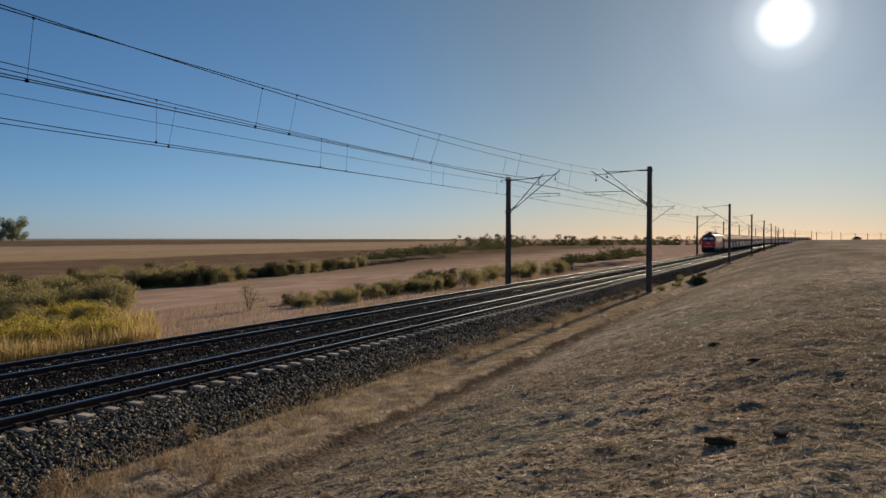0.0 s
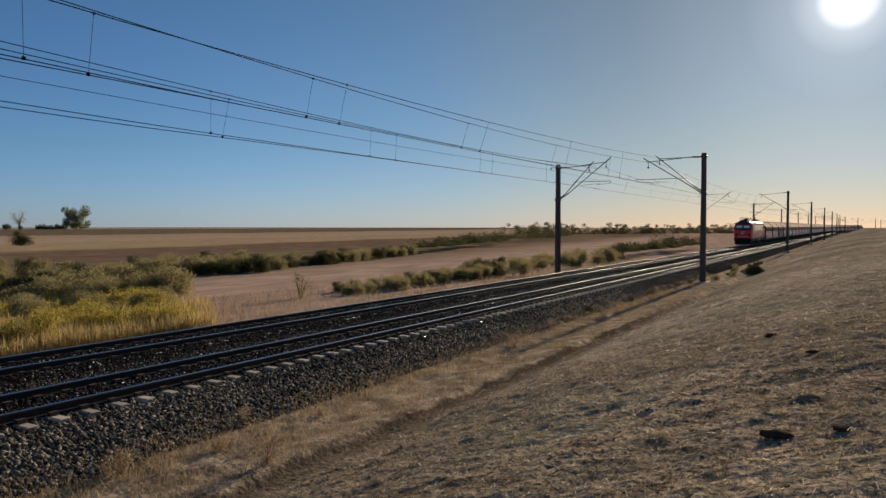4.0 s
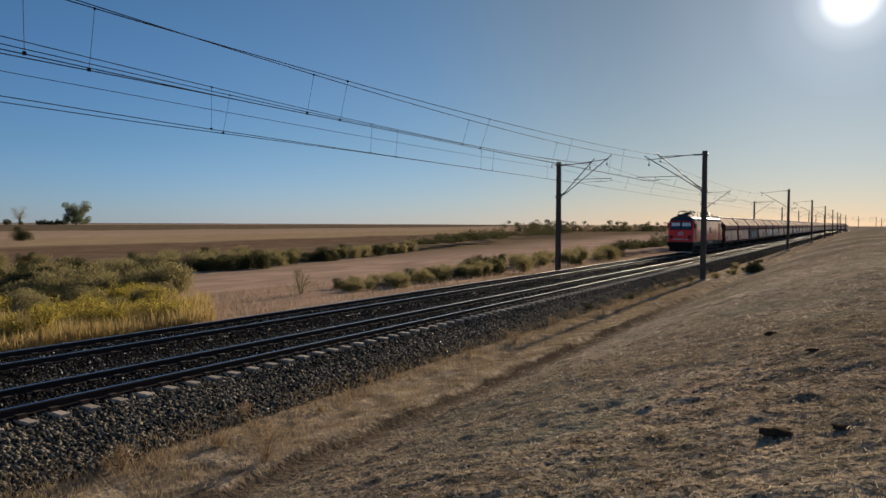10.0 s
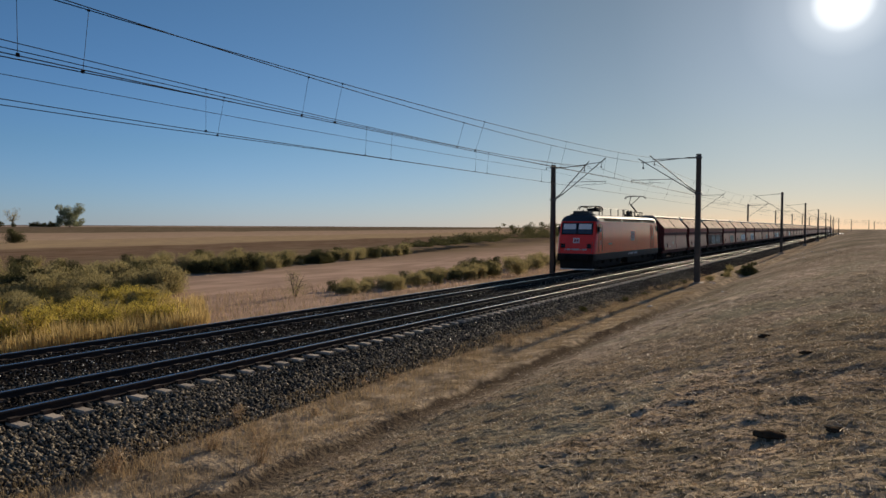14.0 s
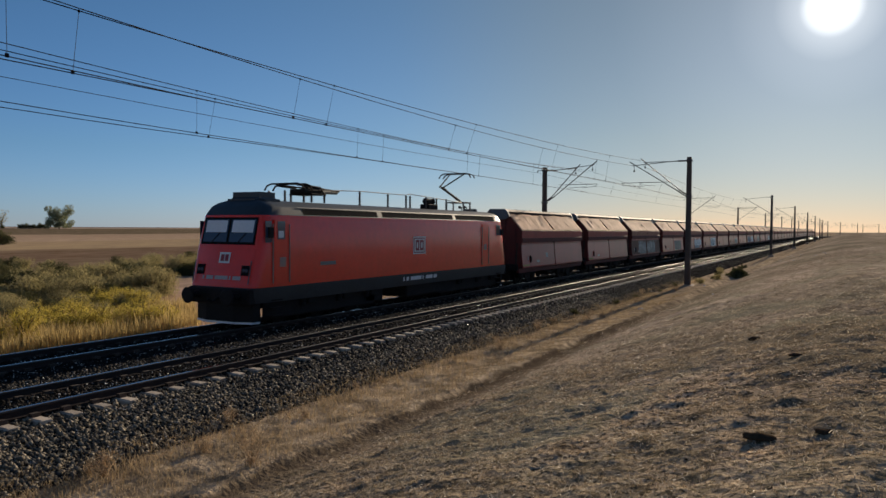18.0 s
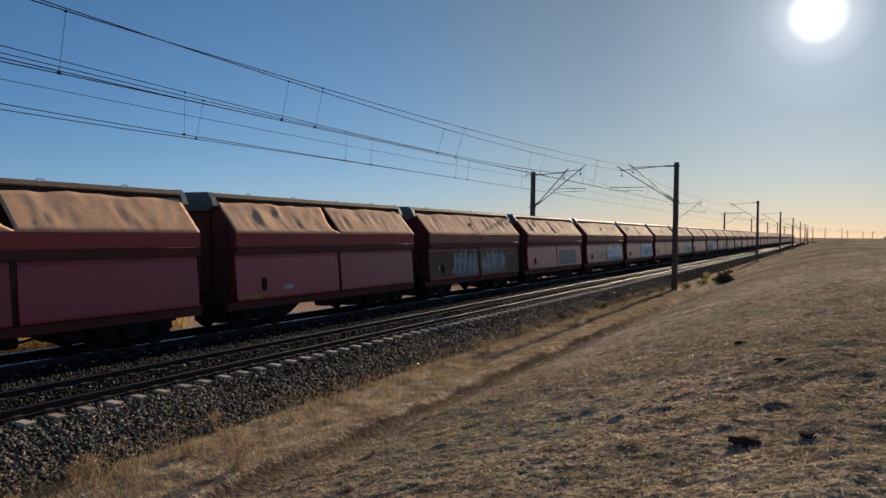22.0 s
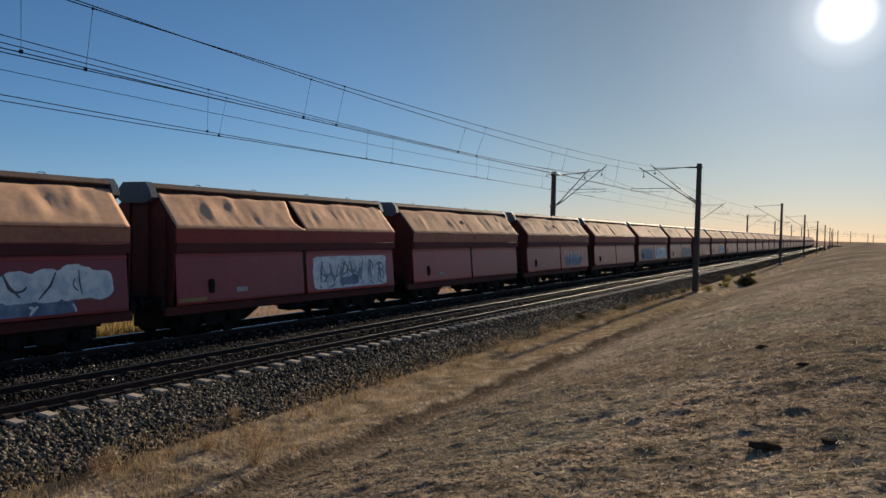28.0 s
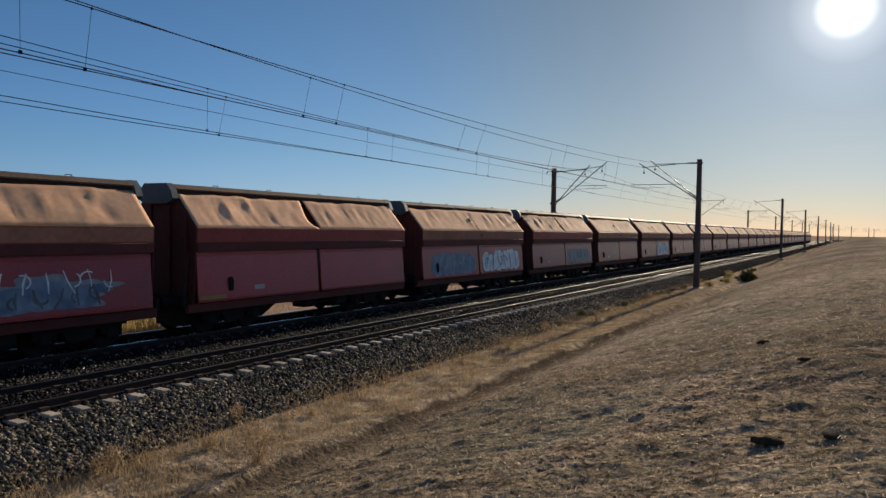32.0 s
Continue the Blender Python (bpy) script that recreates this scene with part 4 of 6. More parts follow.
def hopper_wagon(variant):
    """A covered four-axle hopper wagon; its body begins at y = 0 and it faces -y."""
    w = thing("hopper_wagon", "", "freight wagon")
    L = BODY
    # upper hopper: end walls, slopes and the side strip under the covers
    sec = [(1.49, 2.74), (1.495, 3.19), (1.455, 3.19), (1.42, 3.02), (-1.42, 3.02), (-1.455, 3.19), (-1.495, 3.19), (-1.49, 2.74), (-1.36, 2.70), (-1.36, 2.42), (1.36, 2.42), (1.36, 2.70)]
    part("body", extrude_y(sec, 0.0, L), M_WAGON, w, "oxide-red hopper body")
    # sloping lower ends of the hopper, over the bogies
    bm = bmesh.new()
    a = [bm.verts.new(p) for p in ((-1.35, 0.05, 2.43), (1.35, 0.05, 2.43), (1.35, 1.5, 1.02), (-1.35, 1.5, 1.02))]
    b = [bm.verts.new(p) for p in ((-1.35, L - 0.05, 2.43), (1.35, L - 0.05, 2.43), (1.35, L - 1.5, 1.02), (-1.35, L - 1.5, 1.02))]
    bm.faces.new(a)
    bm.faces.new(b[::-1])
    for i in range(4):
        bm.faces.new((a[i], b[i], b[(i + 1) % 4], a[(i + 1) % 4]))
    bmesh.ops.recalc_face_normals(bm, faces=bm.faces)
    part("hopper_bottom", bm, M_WAGON, w, "sloping oxide-red hopper bottom")
    for y0, y1 in ((-0.035, -0.003), (L + 0.003, L + 0.035)):
        part("end_wall", extrude_y([(1.44, 1.0), (1.485, 2.74), (1.49, 3.19), (0.60, 4.18), (-0.60, 4.18), (-1.49, 3.19), (-1.485, 2.74), (-1.44, 1.0)], y0, y1), M_END, w, "oxide-red end wall, its shade put into the colour")
    part("ridge_beam", blk((-0.565, 0.02, 4.02), (0.565, L - 0.02, 4.285), 0.02), M_RUST, w)
    mid = 5.52
    for s in (1, -1):
        # two discharge flaps a side, tilted slightly outwards at the foot
        for k, (y0, y1) in enumerate(((0.05, mid - 0.09), (mid + 0.09, L - 0.05))):
            bm = bmesh.new()
            pts = [(1.42, 2.46), (1.555, 1.02), (1.505, 1.0), (1.37, 2.46)]
            va = [bm.verts.new((s * x, y0, z)) for x, z in pts]
            vb = [bm.verts.new((s * x, y1, z)) for x, z in pts]
            for i in range(4):
                bm.faces.new((va[i], va[(i + 1) % 4], vb[(i + 1) % 4], vb[i]))
            bm.faces.new(va)
            bm.faces.new(vb[::-1])
            bmesh.ops.recalc_face_normals(bm, faces=bm.faces)
            flap = part("flap_door", bm, M_FLAP, w)
            for z in (2.40, 1.06):
                x = 1.42 + (2.46 - z) * 0.0940
                part("flap_rib", blk((min(s * x, s * (x + 0.022)), y0, z - 0.035), (max(s * x, s * (x + 0.022)), y1, z + 0.035), 0.006), M_FLAP, flap)
        # rail drawn wide and dark to hold the shade under the eaves
        part("side_rail", blk((min(s * 1.38, s * 1.535), 0.0, 2.50), (max(s * 1.38, s * 1.535), L, 2.765), 0.012), M_END, w, "longitudinal side rail, widened and darkened for the shade under the eaves")
        part("middle_post", blk((min(s * 1.36, s * 1.44), mid - 0.07, 1.0), (max(s * 1.36, s * 1.44), mid + 0.07, 2.50), 0.01), M_RUST, w)
        part("sill", blk((min(s * 1.25, s * 1.40), -0.2, 0.72), (max(s * 1.25, s * 1.40), L + 0.2, 0.98), 0.015), M_END, w)
        part("eave_trim", blk((min(s * 1.47, s * 1.525), 0.0, 3.165), (max(s * 1.47, s * 1.525), L, 3.205), 0.008), M_SKIRT, w)
        part("cover_flange", blk((min(s * 1.493, s * 1.508), 0.02, 2.80), (max(s * 1.493, s * 1.508), L - 0.02, 3.160), 0.004), M_SKIRT if variant in (1, 2) else M_FLANGE_RED, w, "dusty lower flange of the roof sheets")
        if variant in (1, 2):
            part("roof_cover", cover_panel(0.01, L - 0.01, s, variant * 11 + 3 + (s > 0), 0), M_COVER, w, "long dented dusty roof sheet", True)
            part("torn_hole", extrude_y([(s * 1.12, 3.67), (s * 1.145, 3.69), (s * 1.03, 3.83), (s * 1.005, 3.81)], mid - 0.35, mid - 0.22), M_RUST, w, "small dark hole in the roof sheet")
            part("flange_hole", blk((min(s * 1.50, s * 1.513), mid + 0.12, 2.93), (max(s * 1.50, s * 1.513), mid + 0.30, 3.04), 0.003), M_RUST, w)
            part("sheet_seam", extrude_y([(s * 1.515, 3.215), (s * 1.528, 3.228), (s * 1.03, 3.80), (s * 1.015, 3.785)], mid + 0.02, mid + 0.04), M_SKIRT, w)
            continue
        slit = (0.38 if variant == 3 else 0.30) if s > 0 else 0.0
        part("roof_cover", cover_panel(0.01, mid - 0.01, s, variant * 11 + 3 + (s > 0), slit), M_COVER, w, "dented dusty roof sheet, curled at the joint" if slit else "dented dusty roof sheet", True)
        part("roof_cover", cover_panel(mid + 0.01, L - 0.01, s, variant * 17 + 9 + (s > 0), 0), M_COVER, w, "dented dusty roof sheet", True)
        if slit:
            continue
        part("cover_joint", extrude_y([(s * 1.515, 3.21), (s * 1.53, 3.225), (s * 0.63, 4.25), (s * 0.615, 4.235)], mid - 0.035, mid + 0.035), M_RUST, w)
    # ridge cap and its end plates
    cap = [(0.60, 4.29), (0.63, 4.33), (0.50, 4.46), (-0.50, 4.46), (-0.63, 4.33), (-0.60, 4.29)]
    part("ridge_cap", extrude_y(cap, -0.02, L + 0.02), M_CAP, w, "dull grey ridge cap")
    for y0, y1 in ((-0.24, -0.025), (L + 0.025, L + 0.24)):
        part("end_plate", extrude_y([(0.76, 4.04), (0.66, 4.30), (0.48, 4.48), (-0.48, 4.48), (-0.66, 4.30), (-0.76, 4.04), (-0.5, 3.88), (0.5, 3.88)], y0, y1), M_ENDCAP, w, "blue-grey end plate of the ridge")
    for y in (1.8, 4.2, 6.9, 9.4):
        bm = bmesh.new()
        tube(bm, [(0.3, y - 0.12, 4.44), (0.3, y - 0.08, 4.51), (0.3, y + 0.08, 4.51), (0.3, y + 0.12, 4.44)], 0.012, 5)
        part("lifting_eye", bm, M_RUST, w)
    # ends: ribs, platform, ladder, frame, buffers
    for y, d in ((0.0, -1), (L, 1)):
        for x in (-1.1, -0.4, 0.4, 1.1):
            part("end_rib", blk((x - 0.04, min(y + d * 0.037, y + d * 0.09), 1.05), (x + 0.04, max(y + d * 0.037, y + d * 0.09), 3.5 if abs(x) > 1 else 4.0), 0.01), M_END, w)
        part("end_beam", blk((-1.35, min(y + d * 0.18, y + d * 0.34), 0.88), (1.35, max(y + d * 0.18, y + d * 0.34), 1.24), 0.02), M_DARK, w)
        bm = bmesh.new()
        for x in (-1.22, -0.9):
            tube(bm, [(x, y + d * 0.26, 1.2), (x, y + d * 0.12, 2.5), (x, y + d * 0.12, 3.4)], 0.016, 5)
        for k in range(7):
            z = 1.4 + k * 0.3
            yy = y + d * (0.26 - 0.14 * min((z - 1.2) / 1.3, 1))
            tube(bm, [(-1.22, yy, z), (-0.9, yy, z)], 0.012, 5)
        part("ladder", bm, M_RUST, w)
        for x in (-1.2, 1.2):
            part("corner_strut", tb([(x, y + d * 0.22, 1.05), (x, y + d * 0.02, 2.5)], 0.045, 6), M_RUST, w)
        buffers(w, y + d * 0.30, d)
        part("coupling", tb([(0, y + d * 0.2, 1.0), (0, y + d * 0.55, 0.86), (0, y + d * 0.74, 0.98)], 0.045, 6), M_DARK, w, "black screw coupling")
    part("underframe", blk((-0.6, 0.3, 0.72), (0.6, L - 0.3, 0.98), 0.04), M_DARK, w)
    bm = bmesh.new()
    for s in (-1, 1):
        box(bm, (min(s * 0.5, s * 1.15), 5.20, 0.42), (max(s * 0.5, s * 1.15), 5.85, 0.95), 0.05)
        box(bm, (min(s * 0.5, s * 1.15), 6.95, 0.40), (max(s * 0.5, s * 1.15), 7.60, 0.95), 0.03)
        tube(bm, [(s * 1.2, 3.6, 0.82), (s * 1.2, 5.5, 0.52), (s * 1.2, 7.4, 0.82)], 0.035, 6)
    disc_stack(bm, (0.2, 5.0, 0.72), (0, 1, 0), [(0, 0.1), (0.05, 0.19), (0.75, 0.19), (0.8, 0.1)], 12)
    part("brake_gear", bm, M_DARK, w)
    # discharge chutes between the wheels, tapering towards the middle
    for a, b, c in ((0.3, 3.6, 4.5), (L - 0.3, L - 3.6, L - 4.5)):
        bm = bmesh.new()
        ring = [(a, 0.24), (b, 0.24), (c, 0.74), (a, 0.74)]
        va = [bm.verts.new((-0.6, y, z)) for y, z in ring]
        vb = [bm.verts.new((0.6, y, z)) for y, z in ring]
        for i in range(4):
            bm.faces.new((va[i], va[(i + 1) % 4], vb[(i + 1) % 4], vb[i]))
        bm.faces.new(va)
        bm.faces.new(vb[::-1])
        bmesh.ops.recalc_face_normals(bm, faces=bm.faces)
        part("discharge_chute", bm, M_DARK, w, "dark discharge chute between the bogies")
    sets = []
    for y in (1.86, L - 1.86):
        sets += bogie(w, y, (-0.9, 0.9), 0.46, 1.8)[1]
    # small plates and marks on the visible flank
    def mark(name, y0, y1, z0, z1, m, label):
        xa = 1.42 + (2.46 - z0) * 0.0940 + 0.004
        xb = 1.42 + (2.46 - z1) * 0.0940 + 0.004
        for s in (1, -1):
            v = [(s * xa, y0, z0), (s * xa, y1, z0), (s * xb, y1, z1), (s * xb, y0, z1)]
            v += [(p[0] + s * 0.006, p[1], p[2]) for p in v]
            raw(name, v, [(4, 5, 6, 7), (0, 1, 5, 4), (1, 2, 6, 5), (2, 3, 7, 6), (3, 0, 4, 7)], m, w, label)
    mark("data_plate", 2.3, 2.75, 1.28, 1.42, M_PLATE, "small pale plate with unreadable lettering")
    if variant % 2 == 0:
        mark("sign", 3.9, 4.25, 1.55, 1.82, M_PLATE, "small pale square sign")
        mark("chalk_plate", 0.9, 1.02, 1.45, 1.65, M_PLATE, "small pale ticket plate")
    if variant in (0, 3):
        mark("warning_plate", 0.12, 1.1, 1.07, 1.20, M_YELLOW, "faded yellow plate")
    for s in (1, -1):
        bm = bmesh.new()
        disc_stack(bm, (s * 1.495, 1.3, 1.62), (s, 0, 0), [(0, 0.10), (0.035, 0.11), (0.05, 0.06)], 10)
        box(bm, (min(s * 1.49, s * 1.565), 1.22, 1.30), (max(s * 1.49, s * 1.565), 1.40, 1.62), 0.01)
        part("latch", bm, M_DARK, w, "dark flap latch")
    return w, sets


def blotch(y0, y1, z0, z1, seed, rough=0.12, n=60, square=5, lift=0.007):
    """A sprayed field with an uneven outline on a flap, facing the near side."""
    rr = random.Random(seed)
    ph = [rr.uniform(0, 6.28) for _ in range(4)]
    bm = bmesh.new()
    cy, cz, hy, hz = (y0 + y1) / 2, (z0 + z1) / 2, (y1 - y0) / 2, (z1 - z0) / 2
    ring = []
    for i in range(n):
        a = math.tau * i / n
        c, s = math.cos(a), math.sin(a)
        k = 1 / max(abs(c) ** square + abs(s) ** square, 1e-9) ** (1 / square)
        k *= 1 - rough * (0.5 + 0.5 * math.sin(5 * a + ph[0])) - rough * 0.6 * (0.5 + 0.5 * math.sin(11 * a + ph[1]))
        y, z = cy + hy * c * k, cz + hz * s * k
        ring.append((1.42 + (2.46 - z) * 0.0940 + lift, y, z))
    f0 = [bm.verts.new(p) for p in ring]
    f1 = [bm.verts.new((p[0] + 0.003, p[1], p[2])) for p in ring]
    bm.faces.new(f1)
    for i in range(n):
        bm.faces.new((f0[i], f0[(i + 1) % n], f1[(i + 1) % n], f1[i]))
    bmesh.ops.recalc_face_normals(bm, faces=bm.faces)
    return bm


def ribbon(parent, pts, width, material, lift):
    """One sprayed line on a flap: a flat band along points (y, z), thinner at its ends."""
    v, n = [], len(pts)
    for i, (y, z) in enumerate(pts):
        ya, za = pts[max(i - 1, 0)]
        yb, zb = pts[min(i + 1, n - 1)]
        ln = math.hypot(yb - ya, zb - za) or 1.0
        w = width * 0.5 * (0.55 if i in (0, n - 1) else 1.0)
        for k in (-1, 1):
            yy, zz = y - k * w * (zb - za) / ln, z + k * w * (yb - ya) / ln
            zz = min(max(zz, 1.03), 2.45)
            v.append((1.42 + (2.46 - zz) * 0.0940 + lift, yy, zz))
    raw("graffiti_stroke", v, [(2 * i, 2 * i + 1, 2 * i + 3, 2 * i + 2) for i in range(n - 1)], material, parent)


def scrawl(parent, y0, y1, z0, z1, count, seed, width, material, lift=0.014):
    """A row of sprayed bars, hooks, loops and arches that spell nothing."""
    rr = random.Random(seed)
    cell = (y1 - y0) / count
    for i in range(count):
        ya, yb = y0 + cell * (i + 0.10), y0 + cell * (i + 0.90)
        lo, hi = z0 + (z1 - z0) * rr.uniform(0.0, 0.15), z1 - (z1 - z0) * rr.uniform(0.0, 0.15)
        ym, zm = (ya + yb) / 2, (lo + hi) / 2
        d = lift + 0.0008 * i
        tilt = cell * rr.uniform(-0.28, 0.28)
        ribbon(parent, [(ym + tilt, hi), (ym + tilt * 0.2 + rr.uniform(-0.05, 0.05), zm), (ym - tilt, lo)], width * rr.uniform(0.8, 1.6), material, d)
        if rr.random() < 0.75:
            a0, turn = rr.uniform(0, math.tau), rr.choice((-1, 1)) * rr.uniform(1.6, 3.4)
            c0 = (ym + cell * rr.uniform(-0.2, 0.2), lo + (hi - lo) * rr.uniform(0.3, 0.8))
            r0 = min(cell * 0.5, (hi - lo) * 0.4)
            ribbon(parent, [(c0[0] + r0 * math.cos(a0 + turn * k / 8), c0[1] + r0 * 0.8 * math.sin(a0 + turn * k / 8)) for k in range(9)], width * rr.uniform(0.6, 1.1), material, d + 0.0003)


def cloud(parent, y0, y1, z0, z1, count, seed, material, lift=0.0085):
    """A sprayed mass with a bumpy top, out of overlapping round fields."""
    rr = random.Random(seed)
    for i in range(count):
        c = y0 + (y1 - y0) * (i + 0.5) / count
        h = (y1 - y0) / count * rr.uniform(0.62, 0.85)
        top = z1 - (z1 - z0) * rr.uniform(0.0, 0.28)
        part("graffiti_field", blotch(max(c - h, y0), min(c + h, y1), z0, top, seed * 5 + i, rr.uniform(0.03, 0.10), 36, 2.8, lift + 0.0006 * i), material, parent)


def spray(w, i):
    """What is sprayed on one wagon."""
    if i == 2:
        for flap in w.children:
            if flap.name.startswith("flap_door"):
                flap.data = flap.data.copy()
                flap.data.materials[0] = M_FLAP_DUSTY
        cloud(w, 2.6, 5.35, 1.08, 2.36, 5, 31, M_GRAF_SLATE, 0.006)
        cloud(w, 5.75, 9.0, 1.08, 2.36, 6, 33, M_GRAF_SLATE, 0.006)
        scrawl(w, 2.35, 5.35, 1.15, 2.36, 5, 5, 0.30, M_GRAF_SLATE, 0.011)
        scrawl(w, 2.3, 5.3, 1.18, 2.40, 5, 5, 0.17, M_GRAF_G)
        scrawl(w, 5.75, 9.0, 1.28, 2.36, 5, 8, 0.28, M_GRAF_SLATE, 0.011)
        scrawl(w, 5.7, 8.9, 1.30, 2.42, 5, 8, 0.19, M_GRAF_G)
        scrawl(w, 9.15, 10.3, 2.05, 2.28, 7, 4, 0.035, M_GRAF_G)
    elif i == 3:
        part("graffiti_field", blotch(6.0, 9.75, 1.12, 2.16, 21, 0.02, square=16), M_GRAF_SLATE, w, "slate-grey sprayed panel")
        scrawl(w, 6.05, 9.7, 2.0, 2.16, 5, 3, 0.05, M_GRAF_G)
        scrawl(w, 6.1, 9.6, 1.2, 1.95, 9, 6, 0.03, M_GRAF_G, 0.012)
        scrawl(w, 6.0, 9.8, 1.06, 1.16, 4, 2, 0.06, M_GRAF_W, 0.016)
    elif i == 4:
        scrawl(w, 2.4, 5.2, 1.15, 2.05, 3, 4, 0.12, M_GRAF_G)
        part("graffiti_field", blotch(5.8, 9.6, 1.06, 1.75, 41, 0.05, square=7), M_GRAF_B, w, "blue sprayed foot of a white shape")
        cloud(w, 5.7, 10.6, 1.36, 2.30, 7, 12, M_GRAF_W)
        scrawl(w, 5.9, 10.1, 1.45, 2.15, 5, 6, 0.05, M_GRAF_K, 0.017)
        scrawl(w, 6.0, 10.0, 1.10, 1.34, 4, 3, 0.06, M_GRAF_W, 0.017)
    elif i == 5:
        part("graffiti_field", blotch(5.9, 10.5, 1.10, 2.28, 51, 0.02, square=18), M_GRAF_W, w, "white sprayed panel")
        scrawl(w, 6.1, 10.3, 1.3, 2.12, 7, 7, 0.11, M_GRAF_G, 0.012)
        cloud(w, 7.4, 8.6, 1.2, 1.6, 3, 17, M_GRAF_B, 0.0105)
        scrawl(w, 6.2, 10.3, 1.25, 2.15, 6, 9, 0.06, M_GRAF_B, 0.017)
        scrawl(w, 6.0, 10.4, 1.14, 1.30, 7, 4, 0.05, M_GRAF_B, 0.018)
    elif i == 7:
        part("graffiti_field", blotch(5.9, 10.3, 1.10, 2.10, 63, 0.30, 72, 2.2), M_GRAF_G, w, "pale sprayed fringe")
        part("graffiti_field", blotch(6.1, 10.1, 1.12, 1.98, 64, 0.34, 72, 2.0, 0.0115), M_GRAF_B, w, "blue sprayed cloud")
        cloud(w, 6.6, 9.4, 1.18, 1.80, 5, 9, M_GRAF_B, 0.0135)
        scrawl(w, 6.2, 10.0, 1.55, 2.16, 7, 3, 0.04, M_GRAF_W, 0.019)
        scrawl(w, 6.6, 9.6, 1.2, 1.75, 6, 6, 0.07, M_GRAF_SLATE, 0.019)
    else:
        left = i == 9
        if left:
            cloud(w, 0.8, 5.1, 1.1, 2.2, 5, i, M_GRAF_B)
            scrawl(w, 0.9, 5.0, 1.2, 2.15, 5, i, 0.09, M_GRAF_G, 0.015)
        cloud(w, 5.9, 10.5, 1.1, 2.28, 6, i + 1, M_GRAF_G if i == 10 else M_GRAF_W)
        scrawl(w, 6.1, 10.3, 1.2, 2.15, 6, i + 2, 0.09, M_GRAF_B if left else M_GRAF_K, 0.016)


PAINTED = {
    2: "covered hopper wagon with pale sprayed shapes across both flaps",
    3: "covered hopper wagon with one flap sprayed slate grey",
    4: "covered hopper wagon with a big white and blue sprayed shape",
    5: "covered hopper wagon with a white panel sprayed on a flap",
    7: "covered hopper wagon with a blue cloud sprayed on a flap",
    9: "covered hopper wagon with both flaps sprayed blue and white",
    10: "covered hopper wagon with one flap sprayed pale grey",
    12: "covered hopper wagon with one flap sprayed white",
}


def build_train():
    kinds = [hopper_wagon(v) for v in range(4)]
    plan = [0, 3, 2, 3, 2, 3, 1, 1, 3, 2] + [(i * 7 + 3) % 4 for i in range(N_WAGONS)]
    wagons, spare = [], [True] * 4
    for i in range(N_WAGONS):
        v = plan[i]
        m = pose(FAR_X, train_y(0) + i * PITCH, 0)
        if spare[v]:
            w, spare[v] = kinds[v][0], False
        else:
            w = None
        wagons.append((v, w))
    out = []
    for i, (v, w) in enumerate(wagons):
        m = pose(FAR_X, train_y(0) + i * PITCH, 0)
        if w is None:
            w = copy_thing(kinds[v][0], m)
        else:
            w.matrix_basis = m
        out.append(w)
    for i, w in enumerate(out):
        label = "closed oxide-red covered hopper wagon in a long train"
        if i in PAINTED:
            label = PAINTED[i]
            spray(w, i)
        tagged(w, label, "freight wagon", "wagons of the train")
    return out


WAGONS = build_train()


# ---- the locomotive: built round its middle, facing -y
def shell(levels, y_end, rings, close_top=False):
    """A loco shell: levels are (half width, z, set back), rings are (distance from the end, width factor)."""
    bm = bmesh.new()
    sections = []
    stations = [(-1, d, k) for d, k in rings] + [(1, d, k) for d, k in rings[::-1]]
    for sgn, d, k in stations:
        right = [bm.verts.new((w * k, sgn * (y_end - d - back), z)) for w, z, back in levels]
        left = [bm.verts.new((-w * k, sgn * (y_end - d - back), z)) for w, z, back in levels]
        sections.append((right, left))
    for (r0, l0), (r1, l1) in zip(sections, sections[1:]):
        for i in range(len(levels) - 1):
            bm.faces.new((r0[i], r1[i], r1[i + 1], r0[i + 1]))
            bm.faces.new((l0[i], l0[i + 1], l1[i + 1], l1[i]))
        if close_top:
            bm.faces.new((r0[-1], r1[-1], l1[-1], l0[-1]))
    for r, l in (sections[0], sections[-1]):
        for i in range(len(levels) - 1):
            bm.faces.new((r[i], r[i + 1], l[i + 1], l[i]))
    bmesh.ops.recalc_face_normals(bm, faces=bm.faces)
    return bm


def loco_back(z):
    """How far the raked end stands back at a height."""
    return 0.05 + 0.24 * max(z - 1.35, 0) + 0.9 * max(z - 3.75, 0) ** 1.3


